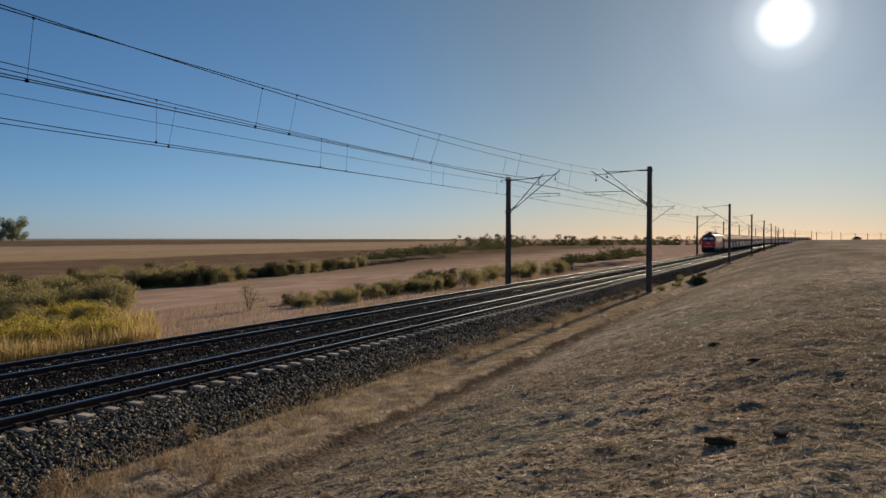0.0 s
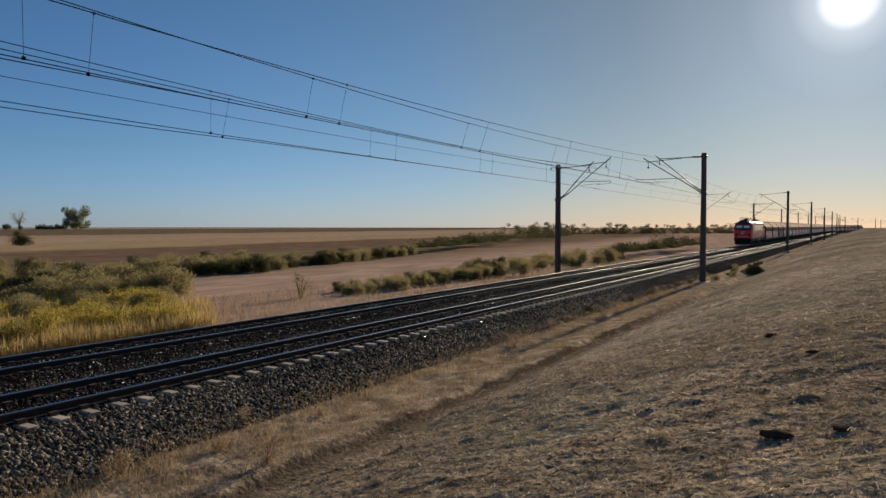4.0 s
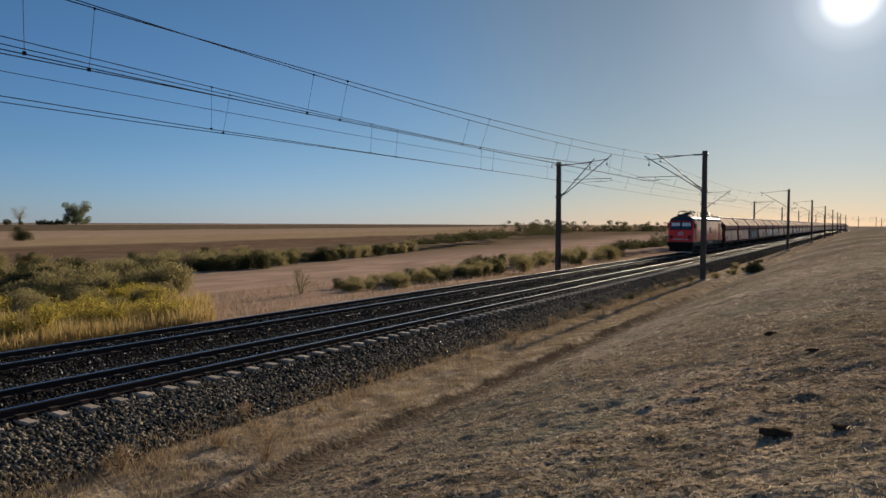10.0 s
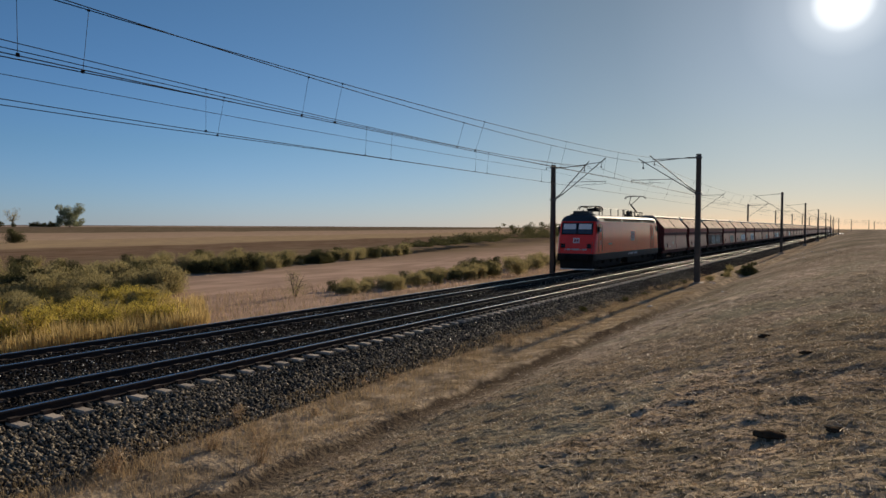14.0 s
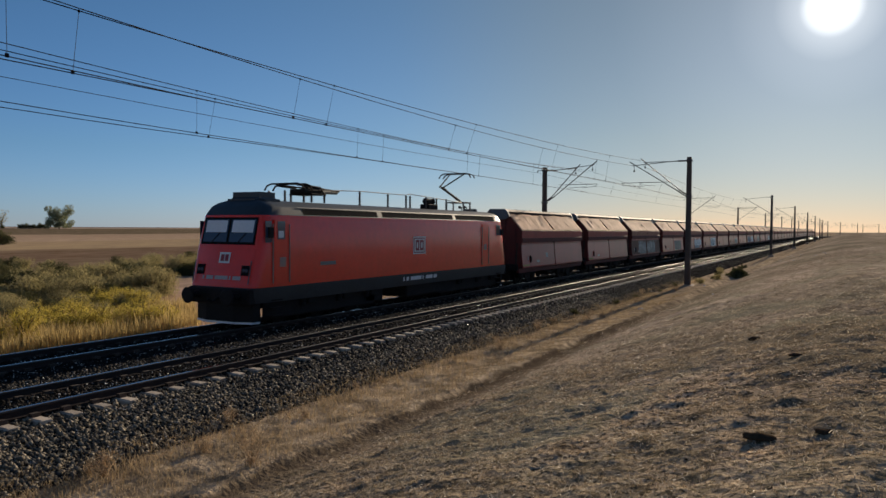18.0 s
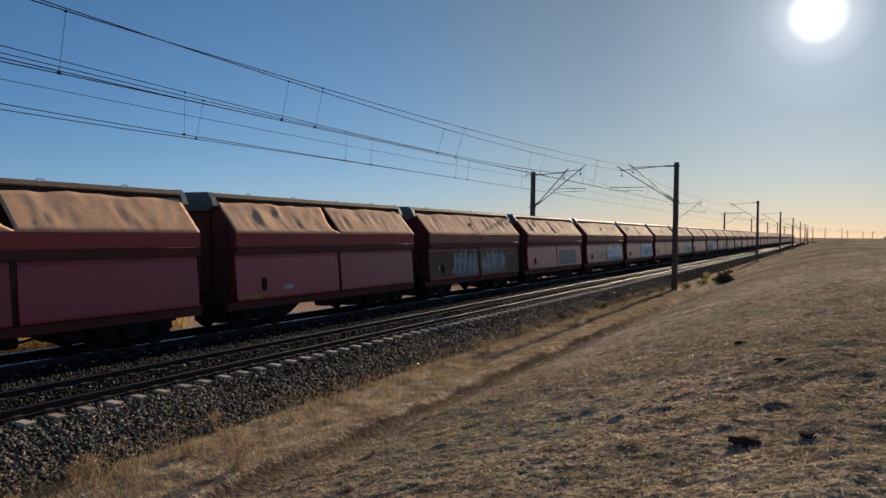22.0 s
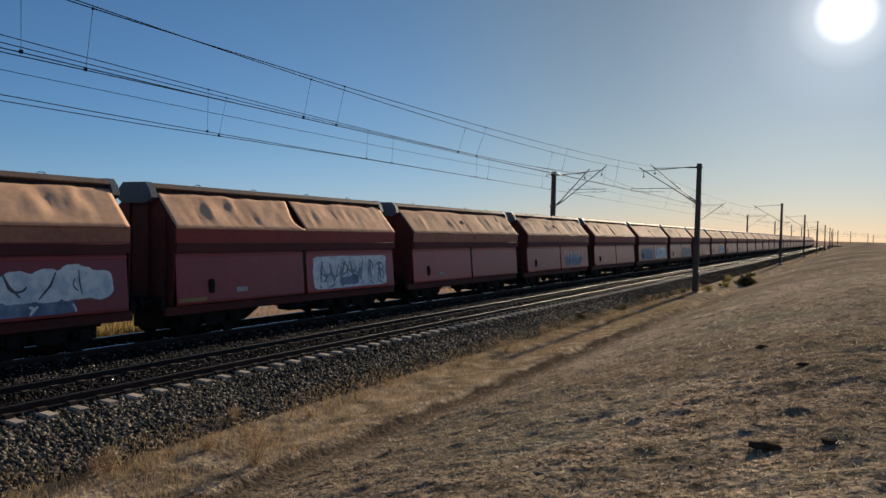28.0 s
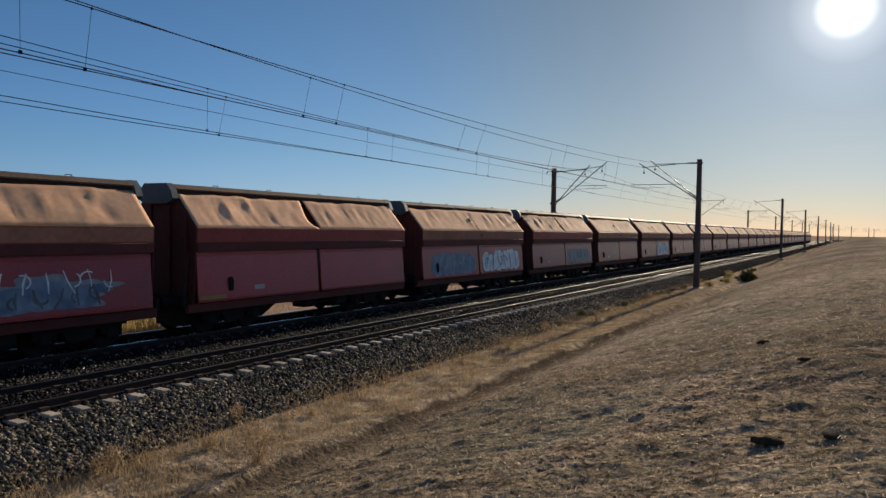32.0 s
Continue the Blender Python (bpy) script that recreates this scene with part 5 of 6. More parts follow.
def pantograph(parent, y, up):
    """A single-arm pantograph; up: raised to the wire or folded down."""
    frame_z = 4.70 if up else 4.58
    base = part("pantograph", blk((-0.55, y - 0.35, frame_z - 0.06), (0.55, y + 0.55, frame_z), 0.02), M_DARK, parent, "raised pantograph" if up else "folded pantograph")
    for x in (-0.5, 0.5):
        for yy in (y - 0.28, y + 0.48):
            part("post_insulator", insulator(bmesh.new(), (x, yy, 4.24), (x, yy, frame_z - 0.05), 0.075, 4), M_INSUL, base, "dark ribbed insulator")
    if not up:
        for x in (-0.62, 0.62):
            part("rest_bracket", tb([(x, y + 0.3, frame_z), (x, y + 0.1, frame_z + 0.22), (x, y - 0.9, frame_z + 0.27)], 0.04, 6), M_DARK, base)
        part("drive_cylinder", disc_stack(bmesh.new(), (0.15, y - 0.25, frame_z + 0.12), (0, 1, 0), [(0, 0.08), (0.04, 0.15), (0.85, 0.15), (0.9, 0.06)], 10), M_DARK, base)
        part("arm_sleeve", disc_stack(bmesh.new(), (0.0, y + 0.55, frame_z + 0.12), (0, 1, 0), [(0, 0.06), (0.03, 0.10), (1.35, 0.075), (1.4, 0.03)], 10), M_LIGHT_GREY, base, "pale grey arm sleeve")
        part("spring_box", blk((-0.35, y - 0.55, frame_z - 0.02), (0.35, y + 0.35, frame_z + 0.16), 0.04), M_DARK, base)
    foot = Vector((0, y + 0.3, frame_z + 0.06)) if up else Vector((0, y - 0.2, frame_z + 0.06))
    knee = Vector((0, y - 1.75, 5.38)) if up else Vector((0, y + 1.9, frame_z + 0.16))
    head = Vector((0, y - 0.1, 6.14)) if up else Vector((0, y - 1.0, frame_z + 0.28))
    part("lower_arm", tb([foot, knee], 0.07, 8, 0.06), M_DARK, base)
    part("control_rod", tb([foot + Vector((0, -0.35 if up else 0.35, 0.02)), knee + Vector((0, 0.2 if up else -0.2, 0.05))], 0.018, 6), M_DARK, base)
    bm = bmesh.new()
    for s in (-1, 1):
        tube(bm, [knee + Vector((s * 0.12, 0, 0)), head + Vector((s * 0.42, 0, 0))], 0.034, 6)
    part("upper_arm", bm, M_DARK, base)
    for d in (-0.22, 0.22):
        pts = [(-0.95, -0.22), (-0.83, -0.06), (-0.62, 0.01), (0.62, 0.01), (0.83, -0.06), (0.95, -0.22)]
        part("contact_strip", tb([(x, head.y + d, head.z + 0.03 + z) for x, z in pts], 0.032, 6), M_DARK, base)
    bm = bmesh.new()
    for x in (-0.5, 0.5):
        tube(bm, [(x, head.y - 0.22, head.z + 0.02), (x, head.y + 0.22, head.z + 0.02)], 0.018, 6)
    part("head_frame", bm, M_DARK, base)


def locomotive():
    loco = thing("locomotive", "red electric locomotive with a grey roof and raised rear pantograph", "locomotive")
    rings = [(0.0, 0.84), (0.04, 0.90), (0.14, 0.955), (0.35, 0.985), (0.8, 1.0)]
    B = loco_back
    part("body", shell([(1.49, 1.33, B(1.33)), (1.495, 2.0, B(2.0)), (1.490, 2.7, B(2.7)), (1.472, 3.2, B(3.2)), (1.437, 3.70, B(3.7))], 10.0, rings), M_LOCO_RED, loco, "glossy red body shell", False)
    part("skirt", shell([(1.44, 0.82, 0.10), (1.475, 1.05, 0.06), (1.485, 1.325, 0.05)], 10.0, rings), M_LOCO_GREY, loco, "dark grey skirt")
    part("roof", shell([(1.432, 3.705, B(3.7)), (1.33, 3.98, B(3.95)), (1.12, 4.12, B(4.08)), (0.7, 4.21, B(4.16)), (0.25, 4.24, B(4.2))], 10.0, rings, True), M_LOCO_ROOF, loco, "grey rounded roof")

    def flank(name, y0, y1, z0, z1, m, label, out=0.008, s_list=(1, -1), x0=1.497, x1=None):
        for s in s_list:
            xa, xb = x0 + 0.003, (x1 if x1 is not None else x0) + 0.003
            v = [(s * xa, y0, z0), (s * xa, y1, z0), (s * xb, y1, z1), (s * xb, y0, z1)]
            v += [(s * (abs(p[0]) + out), p[1], p[2] + (out * 0.5 if x1 else 0)) for p in v]
            raw(name, v, [(4, 5, 6, 7), (0, 1, 5, 4), (1, 2, 6, 5), (2, 3, 7, 6), (3, 0, 4, 7)], m, loco, label)

    # air grilles along the roof shoulder, with slats
    for y0, y1 in ((-7.45, -2.85), (-2.5, 3.6), (3.9, 8.3)):
        flank("air_grille", y0, y1, 3.73, 3.95, M_GRILLE, "dark louvred air grille", 0.006, (1, -1), 1.430, 1.348)
    for y0, y1 in ((-7.45, -2.85), (-2.5, 3.6), (3.9, 8.3)):
        bm = bmesh.new()
        k = y0 + 0.2
        while k < y1:
            for s in (1, -1):
                tube(bm, [(s * 1.437, k, 3.735), (s * 1.357, k, 3.955)], 0.004, 4)
            k += 0.14
        tagged(part("grille_slats", bm, M_GRILLE, loco), kind="stuff")
    # sunlit roof edge added as a pale strip; its brightness is in the colour
    flank("roof_gutter", -7.7, 8.9, 3.965, 3.99, M_LIGHT_GREY, "sunlit roof edge over the grilles, put in as a pale strip", 0.012, (1, -1), 1.345, 1.335)
    # cab doors with windows and rails at both ends
    for y0, y1 in ((-9.0, -8.35), (6.75, 7.4)):
        flank("cab_door", y0, y1, 1.40, 3.55, M_LOCO_RED, "red cab door", 0.004)
        flank("handrail", y0 - 0.10, y0 - 0.06, 1.45, 3.4, M_HANDRAIL, "worn pale handrail", 0.03)
        flank("handrail", y1 + 0.06, y1 + 0.10, 1.45, 3.4, M_HANDRAIL, "worn pale handrail", 0.03)
    flank("door_window", -8.86, -8.49, 2.90, 3.50, M_GLASS, "dark cab side window", 0.014)
    flank("cab_side_window", 8.45, 9.0, 2.95, 3.5, M_GLASS, "dark cab side window", 0.012, (1, -1), 1.485)
    flank("door_window_panel", -8.82, -8.56, 2.95, 3.18, M_BLIND, "pale panel low in the door window", 0.018)
    flank("cab_side_window", -9.42, -9.12, 2.80, 3.50, M_GLASS, "dark cab side window", 0.010, (1, -1), 1.478)
    flank("side_window_panel", 8.52, 8.80, 3.05, 3.45, M_CABIN, "dim cab wall behind the side window", 0.018, (1, -1), 1.485)
    flank("mirror", -9.30, -9.12, 2.95, 3.3, M_DARK, "black folded mirror", 0.12, (1, -1), 1.46)
    flank("mirror", 9.05, 9.18, 2.95, 3.3, M_DARK, "black folded mirror", 0.12, (1, -1), 1.46)
    for y0, y1 in ((-0.95, -0.85), (-0.7, -0.5), (-0.35, 0.55), (0.66, 0.74), (0.95, 1.55), (1.65, 1.95)):
        flank("number_bar", y0, y1, 1.04, 1.20, M_WHITE, "white bar on the skirt", 0.006, (1,), 1.474, 1.481)
    flank("maker_plate", -6.6, -5.7, 1.95, 2.08, M_LIGHT_GREY, "small grey plate", 0.006)
    flank("door_emblem", -8.75, -8.45, 1.98, 2.3, M_HANDRAIL, "small faded emblem", 0.016)
    flank("door_emblem", 6.9, 7.2, 2.2, 2.5, M_HANDRAIL, "small faded emblem", 0.016)
    # the operator's mark: a white oblong with a red border and two red blocks
    flank("logo_frame", -0.20, 0.88, 2.17, 2.94, M_WHITE, "white oblong mark", 0.004)
    flank("logo_field", -0.15, 0.83, 2.22, 2.89, M_LOGO_RED, "red field of the mark", 0.007)
    flank("logo_panel", -0.09, 0.77, 2.27, 2.84, M_WHITE, "white panel of the mark", 0.010)
    for y0 in (-0.01, 0.37):
        flank("logo_block", y0, y0 + 0.32, 2.32, 2.79, M_LOGO_RED, "red block of the mark", 0.013)
        flank("logo_slot", y0 + 0.10, y0 + 0.21, 2.43, 2.68, M_WHITE, "", 0.016)
    # faces of both cabs
    for s in (-1, 1):
        def face(name, x0, x1, z0, z1, m, label, out=0.012):
            v = []
            for x, z in ((x0, z0), (x1, z0), (x1, z1), (x0, z1)):
                v.append((x, s * (10.0 - B(z) + 0.004), z))
            v += [(p[0], p[1] + s * out, p[2]) for p in v]
            return raw(name, v, [(4, 5, 6, 7), (0, 1, 5, 4), (1, 2, 6, 5), (2, 3, 7, 6), (3, 0, 4, 7)], m, loco, label)
        face("windscreen_surround", -1.21, 1.21, 2.72, 3.62, M_GRILLE, "dark windscreen surround", 0.010)
        for x0, x1 in ((-1.13, -0.06), (0.06, 1.13)):
            face("windscreen", x0, x1, 2.80, 3.55, M_GLASS, "dark tinted windscreen", 0.022)
            face("sun_blind", x0 + 0.06, x1 - 0.06, 3.12, 3.52, M_BLIND, "pale sun blind", 0.026)
            part("wiper", tb([(x0 + 0.35, s * (10.02 - B(2.7)), 2.72), (x0 + 0.75, s * (10.04 - B(3.1)), 3.12)], 0.014, 5), M_DARK, loco)
        face("front_mark", -0.24, 0.24, 2.10, 2.46, M_WHITE, "white square mark", 0.008)
        face("front_mark_block", -0.17, -0.02, 2.17, 2.39, M_LOGO_RED, "", 0.012)
        face("front_mark_block", 0.02, 0.17, 2.17, 2.39, M_LOGO_RED, "", 0.012)
        for x0, x1 in ((-0.85, -0.78), (-0.68, -0.38), (-0.30, 0.28), (0.34, 0.40), (0.50, 0.85)):
            face("number_bar", x0, x1, 1.57, 1.69, M_PLATE, "pale bar on the front", 0.008)
        for x in (-1.0, 1.0):
            face("headlight_recess", x - 0.17, x + 0.17, 1.72, 2.05, M_GRILLE, "dark headlight recess", 0.012)
            for k in (-0.07, 0.07):
                bm = disc_stack(bmesh.new(), (x + k, s * (10.0 - B(1.88)), 1.88), (0, s, 0), [(0, 0.06), (0.03, 0.062), (0.035, 0.045)], 12)
                part("headlight", bm, M_GLASS, loco, "unlit headlight")
            part("front_rail", tb([(x * 1.25, s * (10.06 - B(1.5)), 1.45), (x * 1.25, s * (10.06 - B(2.2)), 2.2)], 0.018, 6), M_STEEL, loco)
        part("buffer_beam", blk((-1.38, min(s * 9.75, s * 10.05), 0.78), (1.38, max(s * 9.75, s * 10.05), 1.30), 0.04), M_DARK, loco, "black buffer beam")
        buffers(loco, s * 10.03, s, 1.06, 1.2)
        part("coupling", tb([(0, s * 10.0, 1.0), (0, s * 10.3, 0.85), (0, s * 10.48, 0.98)], 0.045, 6), M_DARK, loco, "black screw coupling")
        plow = [(-1.30, 9.45), (-1.25, 9.75), (-0.6, 9.98), (0.6, 9.98), (1.25, 9.75), (1.30, 9.45)]
        v = [(x, s * y, z) for z in (0.16, 0.80) for x, y in plow]
        raw("snow_plough", v, [(i, i + 1, i + 7, i + 6) for i in range(5)] + [tuple(range(6)), tuple(range(6, 12))], M_DARK, loco, "black snow plough")
        v = [(x, s * (y + 0.012), z) for z in (0.14, 0.21) for x, y in plow]
        raw("plough_edge", v, [(i, i + 1, i + 7, i + 6) for i in range(5)], M_WHITE, loco, "white plough edge")
        bm = bmesh.new()
        for k in range(3):
            for x in (-1, 1):
                box(bm, (min(x * 1.3, x * 1.5), s * 8.85 - 0.25, 0.35 + k * 0.26), (max(x * 1.3, x * 1.5), s * 8.85 + 0.25, 0.39 + k * 0.26))
        part("cab_steps", bm, M_DARK, loco)
    # roof gear
    for x0, x1, y0, y1, z1 in ((-0.85, 0.85, -9.0, -7.75, 4.50), (-0.6, 0.6, 7.9, 8.6, 4.38)):
        part("roof_pod", blk((x0, y0, 3.90), (x1, y1, z1), 0.24, 5), M_LOCO_ROOF, loco, "rounded grey roof pod")
    pantograph(loco, -5.6, False)
    pantograph(loco, 6.75, True)
    for x in (-0.3, 0.45):
        part("roof_insulator", insulator(bmesh.new(), (x, -7.3, 4.20), (x, -7.3, 4.62), 0.06, 4), M_INSUL, loco, "dark ribbed insulator")
    for y in (-2.8, -0.7, 0.8, 1.15, 2.6, 4.6):
        part("roof_insulator", insulator(bmesh.new(), (0.5, y, 4.20), (0.5, y, 4.78), 0.075, 5), M_INSUL, loco, "dark ribbed insulator")
    part("roof_busbar", tb([(0.5, -5.4, 4.72), (0.5, -2.8, 4.80), (0.5, -0.7, 4.80), (0.5, 0.8, 4.80), (0.5, 1.1, 4.86), (0.5, 2.6, 4.80), (0.5, 4.6, 4.72), (0.5, 6.4, 4.64)], 0.02, 6), M_STEEL, loco, "bare high-voltage bar")
    bm = bmesh.new()
    disc_stack(bm, (0.35, 2.75, 4.6), (0, 1, 0), [(0, 0.10), (0.02, 0.15), (0.75, 0.15), (0.8, 0.1)], 12)
    box(bm, (0.1, 2.7, 4.2), (0.6, 3.6, 4.46), 0.04)
    for y in (3.3, 3.6):
        insulator(bm, (0.5, y, 4.2), (0.5, y, 4.75), 0.08, 5)
    part("circuit_breaker", bm, M_DARK, loco, "dark roof circuit breaker")
    bm = bmesh.new()
    for x in (-0.25, 0.05):
        disc_stack(bm, (x, 7.72, 4.45), (0, -1, 0), [(0, 0.03), (0.15, 0.03), (0.22, 0.08), (0.24, 0.08)], 10)
        tube(bm, [(x, 7.7, 4.2), (x, 7.7, 4.45)], 0.02)
    part("horn", bm, M_DARK, loco, "twin roof horns")
    # running gear
    part("underframe", blk((-1.2, -9.4, 0.88), (1.2, 9.4, 1.3), 0.05), M_DARK, loco)
    part("transformer_box", blk((-1.25, -0.3, 0.28), (1.25, 3.3, 0.9), 0.06), M_DARK, loco, "dark underfloor box")
    part("battery_box", blk((-1.22, -3.4, 0.30), (1.22, -2.1, 0.9), 0.06), M_DARK, loco, "dark underfloor box")
    for s in (-1, 1):
        for y in (-5.9, 5.9):
            part("bogie_side_plate", blk((min(s * 1.16, s * 1.22), y - 3.35, 0.24), (max(s * 1.16, s * 1.22), y + 3.15, 0.92), 0.03), M_DARK, loco, "dark bogie side plate")
    for s in (-1, 1):
        for y in (-7.3, -5.2, 4.5, 6.6, -3.4, 8.2):
            bm = bmesh.new()
            disc_stack(bm, (s * 1.28, y, 0.55), (0, 0, 1), [(0, 0.1), (0.06, 0.13), (0.12, 0.1), (0.18, 0.13), (0.24, 0.1), (0.34, 0.12), (0.4, 0.1)], 10)
            box(bm, (min(s * 1.15, s * 1.34), y + 0.25, 0.6), (max(s * 1.15, s * 1.34), y + 0.8, 1.0), 0.03)
            part("bogie_spring", bm, M_DARK, loco, "dark coil spring and damper")
    sets = []
    for y in (-5.9, 5.9):
        sets += bogie(loco, y, (-2.05, 0.0, 2.05), 0.62, 4.1)[1]
    for ob in loco.children_recursive:
        if ob.type == "MESH" and ob.name.startswith(("body", "roof", "skirt")):
            ob.data.polygons.foreach_set("use_smooth", [True] * len(ob.data.polygons))
            md = ob.modifiers.new("split", "EDGE_SPLIT")
            md.split_angle = radians(35)
    return loco, sets


LOCO, LOCO_SETS = locomotive()
LOCO_AHEAD = 12.05


def motions():
    """The train rolls in along the far track and slowly gathers speed."""
    times = [0.5 * i for i in range(65)]
    for i, w in enumerate(WAGONS):
        rows = []
        for t in times:
            y = train_y(t) + i * PITCH
            mid = y + BODY / 2
            h = heading(mid)
            p = Vector((FAR_X + bend(mid), mid, 0)) - Vector((math.sin(h), math.cos(h), 0)) * (BODY / 2)
            rows.append((t, pose(p.x, p.y, 0, 0, 0, -math.degrees(h))))
        walk(w, rows if i > 14 else rows[::2])
    walk(LOCO, [(t, pose(FAR_X, train_y(t) - LOCO_AHEAD, 0)) for t in times[::2]])
    # wheels turn with the way travelled, on the locomotive and the wagons that pass close by
    turning = [(o, 0.62) for o in LOCO_SETS]
    for w in WAGONS[:10]:
        turning += [(c, 0.46) for b in w.children if b.name.startswith("bogie") for c in b.children]
    for o, r in turning:
        x, y, z = o.location
        step = 2 / 30 if r < 0.5 else 0.1
        n = round(32 / step)
        walk(o, [(k * step, pose(x, y, z, math.degrees((train_y(0) - train_y(k * step)) / r))) for k in range(n + 1)])


# ---------------------------------------------------------------- plants and small things
def leaves_mesh(name, centres, radii, count, size, seed, material, squash=0.8, upright=0.0, slim=0.45):
    """Loose leaves gathered in lobes: each a small bent quad of its own."""
    r = np.random.default_rng(seed)
    which = r.integers(0, len(centres), count)
    c, rad = np.array(centres)[which], np.array(radii)[which]
    d = r.normal(size=(count, 3))
    d /= np.linalg.norm(d, axis=1)[:, None]
    p = c + d * (rad * r.uniform(0.35, 1.12, count) ** 0.7)[:, None] * np.array((1, 1, squash))
    p[:, 2] = np.maximum(p[:, 2], 0.02)
    a = r.normal(size=(count, 3))
    a[:, 2] = a[:, 2] * (1 - upright) + upright * 2.2
    a /= np.linalg.norm(a, axis=1)[:, None]
    b = np.cross(a, r.normal(size=(count, 3)))
    b /= np.linalg.norm(b, axis=1)[:, None]
    s = (size * r.uniform(0.6, 1.5, count))[:, None]
    v = np.stack([p - a * s, p + b * s * slim, p + a * s, p - b * s * slim], 1)
    f = np.arange(count * 4, dtype=np.int32)
    me = bpy.data.meshes.new(name)
    me.vertices.add(count * 4)
    me.vertices.foreach_set("co", v.ravel())
    me.loops.add(count * 4)
    me.loops.foreach_set("vertex_index", f)
    me.polygons.add(count)
    me.polygons.foreach_set("loop_start", np.arange(count, dtype=np.int32) * 4)
    me.update(calc_edges=True)
    me.materials.append(material)
    return me


def bush(seed, h, w, material, label, count=1500, size=0.075, name="bush", stems=9, thin=False):
    rr = random.Random(seed)
    th = thing(name, label, name.replace("_", " "))
    bm = bmesh.new()
    tips = []
    for i in range(stems):
        a = math.tau * i / stems + rr.uniform(-0.3, 0.3)
        k = rr.uniform(0.25, 0.95)
        top = Vector((math.cos(a) * w * 0.5 * k, math.sin(a) * w * 0.5 * k, h * rr.uniform(0.55, 1.0) * (1.05 - 0.35 * k)))
        mid = top * 0.5 + Vector((rr.uniform(-0.1, 0.1), rr.uniform(-0.1, 0.1), 0.06 * h))
        tube(bm, [(rr.uniform(-0.1, 0.1), rr.uniform(-0.1, 0.1), -0.1), mid, top], 0.03 if not thin else 0.016, 5, 0.006, True)
        tips.append((top, mid))
        for _ in range(3 if thin else 1):
            q = mid.lerp(top, rr.uniform(0.1, 0.7))
            e = q + Vector((rr.uniform(-1, 1), rr.uniform(-1, 1), rr.uniform(0.3, 1))) * h * 0.22
            tube(bm, [q, e], 0.012, 4, 0.004)
            tips.append((e, q))
    part("branch_frame", bm, M_BARK, th)
    cs, rs = [], []
    for top, mid in tips:
        cs.append(tuple(top * 0.92))
        rs.append(h * rr.uniform(0.14, 0.26))
        cs.append(tuple(mid * 0.95))
        rs.append(h * rr.uniform(0.16, 0.28))
        cs.append((top.x * 0.9, top.y * 0.9, h * 0.2))
        rs.append(h * rr.uniform(0.16, 0.26))
    part_me("crown", leaves_mesh("crown", cs, rs, count, size, seed, material, 0.85, 0.45, 0.26), material, th)
    return th


def tree(seed, h, w, material, label, count=2600, size=0.22, bare=False):
    rr = random.Random(seed)
    th = thing("tree", label, "tree")
    bm = bmesh.new()
    tube(bm, [(0, 0, -0.3), (0.05 * h * 0.2, 0, h * 0.2), (0.02 * h, 0.01 * h, h * 0.45)], h * 0.028, 8, h * 0.018)
    part("trunk", bm, M_BARK, th)
    bm = bmesh.new()
    cs, rs = [], []
    for i in range(11):
        a = math.tau * i / 11 + rr.uniform(-0.3, 0.3)
        z0 = h * rr.uniform(0.12, 0.3)
        k = rr.uniform(0.35, 1.0)
        top = Vector((math.cos(a) * w * 0.42 * k, math.sin(a) * w * 0.42 * k, h * (0.30 + 0.62 * ((i * 7) % 11) / 10)))
        tube(bm, [(0.02 * h, 0, z0), Vector((0, 0, z0)).lerp(top, 0.5) + Vector((0, 0, 0.05 * h)), top], h * 0.012, 5, h * 0.003)
        for _ in range(3):
            e = top + Vector((rr.uniform(-1, 1), rr.uniform(-1, 1), rr.uniform(0, 1))) * h * 0.12
            tube(bm, [top * 0.8, e], h * 0.004, 4, h * 0.0015)
        if not bare:
            cs.append((top.x * 1.05, top.y * 1.05, h * rr.uniform(0.12, 0.28)))
            rs.append(h * rr.uniform(0.11, 0.16))
        cs += [tuple(top), tuple(top * 0.72 + Vector((0, 0, h * 0.1)))]
        rs += [h * rr.uniform(0.15, 0.23), h * rr.uniform(0.15, 0.22)]
    part("branch_frame", bm, M_BARK, th)
    part_me("crown", leaves_mesh("crown", cs, rs, count if not bare else 500, size, seed, material), material, th)
    return th


def put(th, x, y, k=1.0, turn=0.0, sink=0.0):
    th.matrix_basis = pose(x, y, ground_z(x, y) - sink, 0, 0, turn) @ Matrix.Diagonal((k, k, k, 1))
    return th


def again(th, x, y, k, turn, label=""):
    c = copy_thing(th, pose(x, y, ground_z(x, y) - 0.05, 0, 0, turn))
    c.scale = (k, k, k)
    if label:
        c["label"] = label
    return c


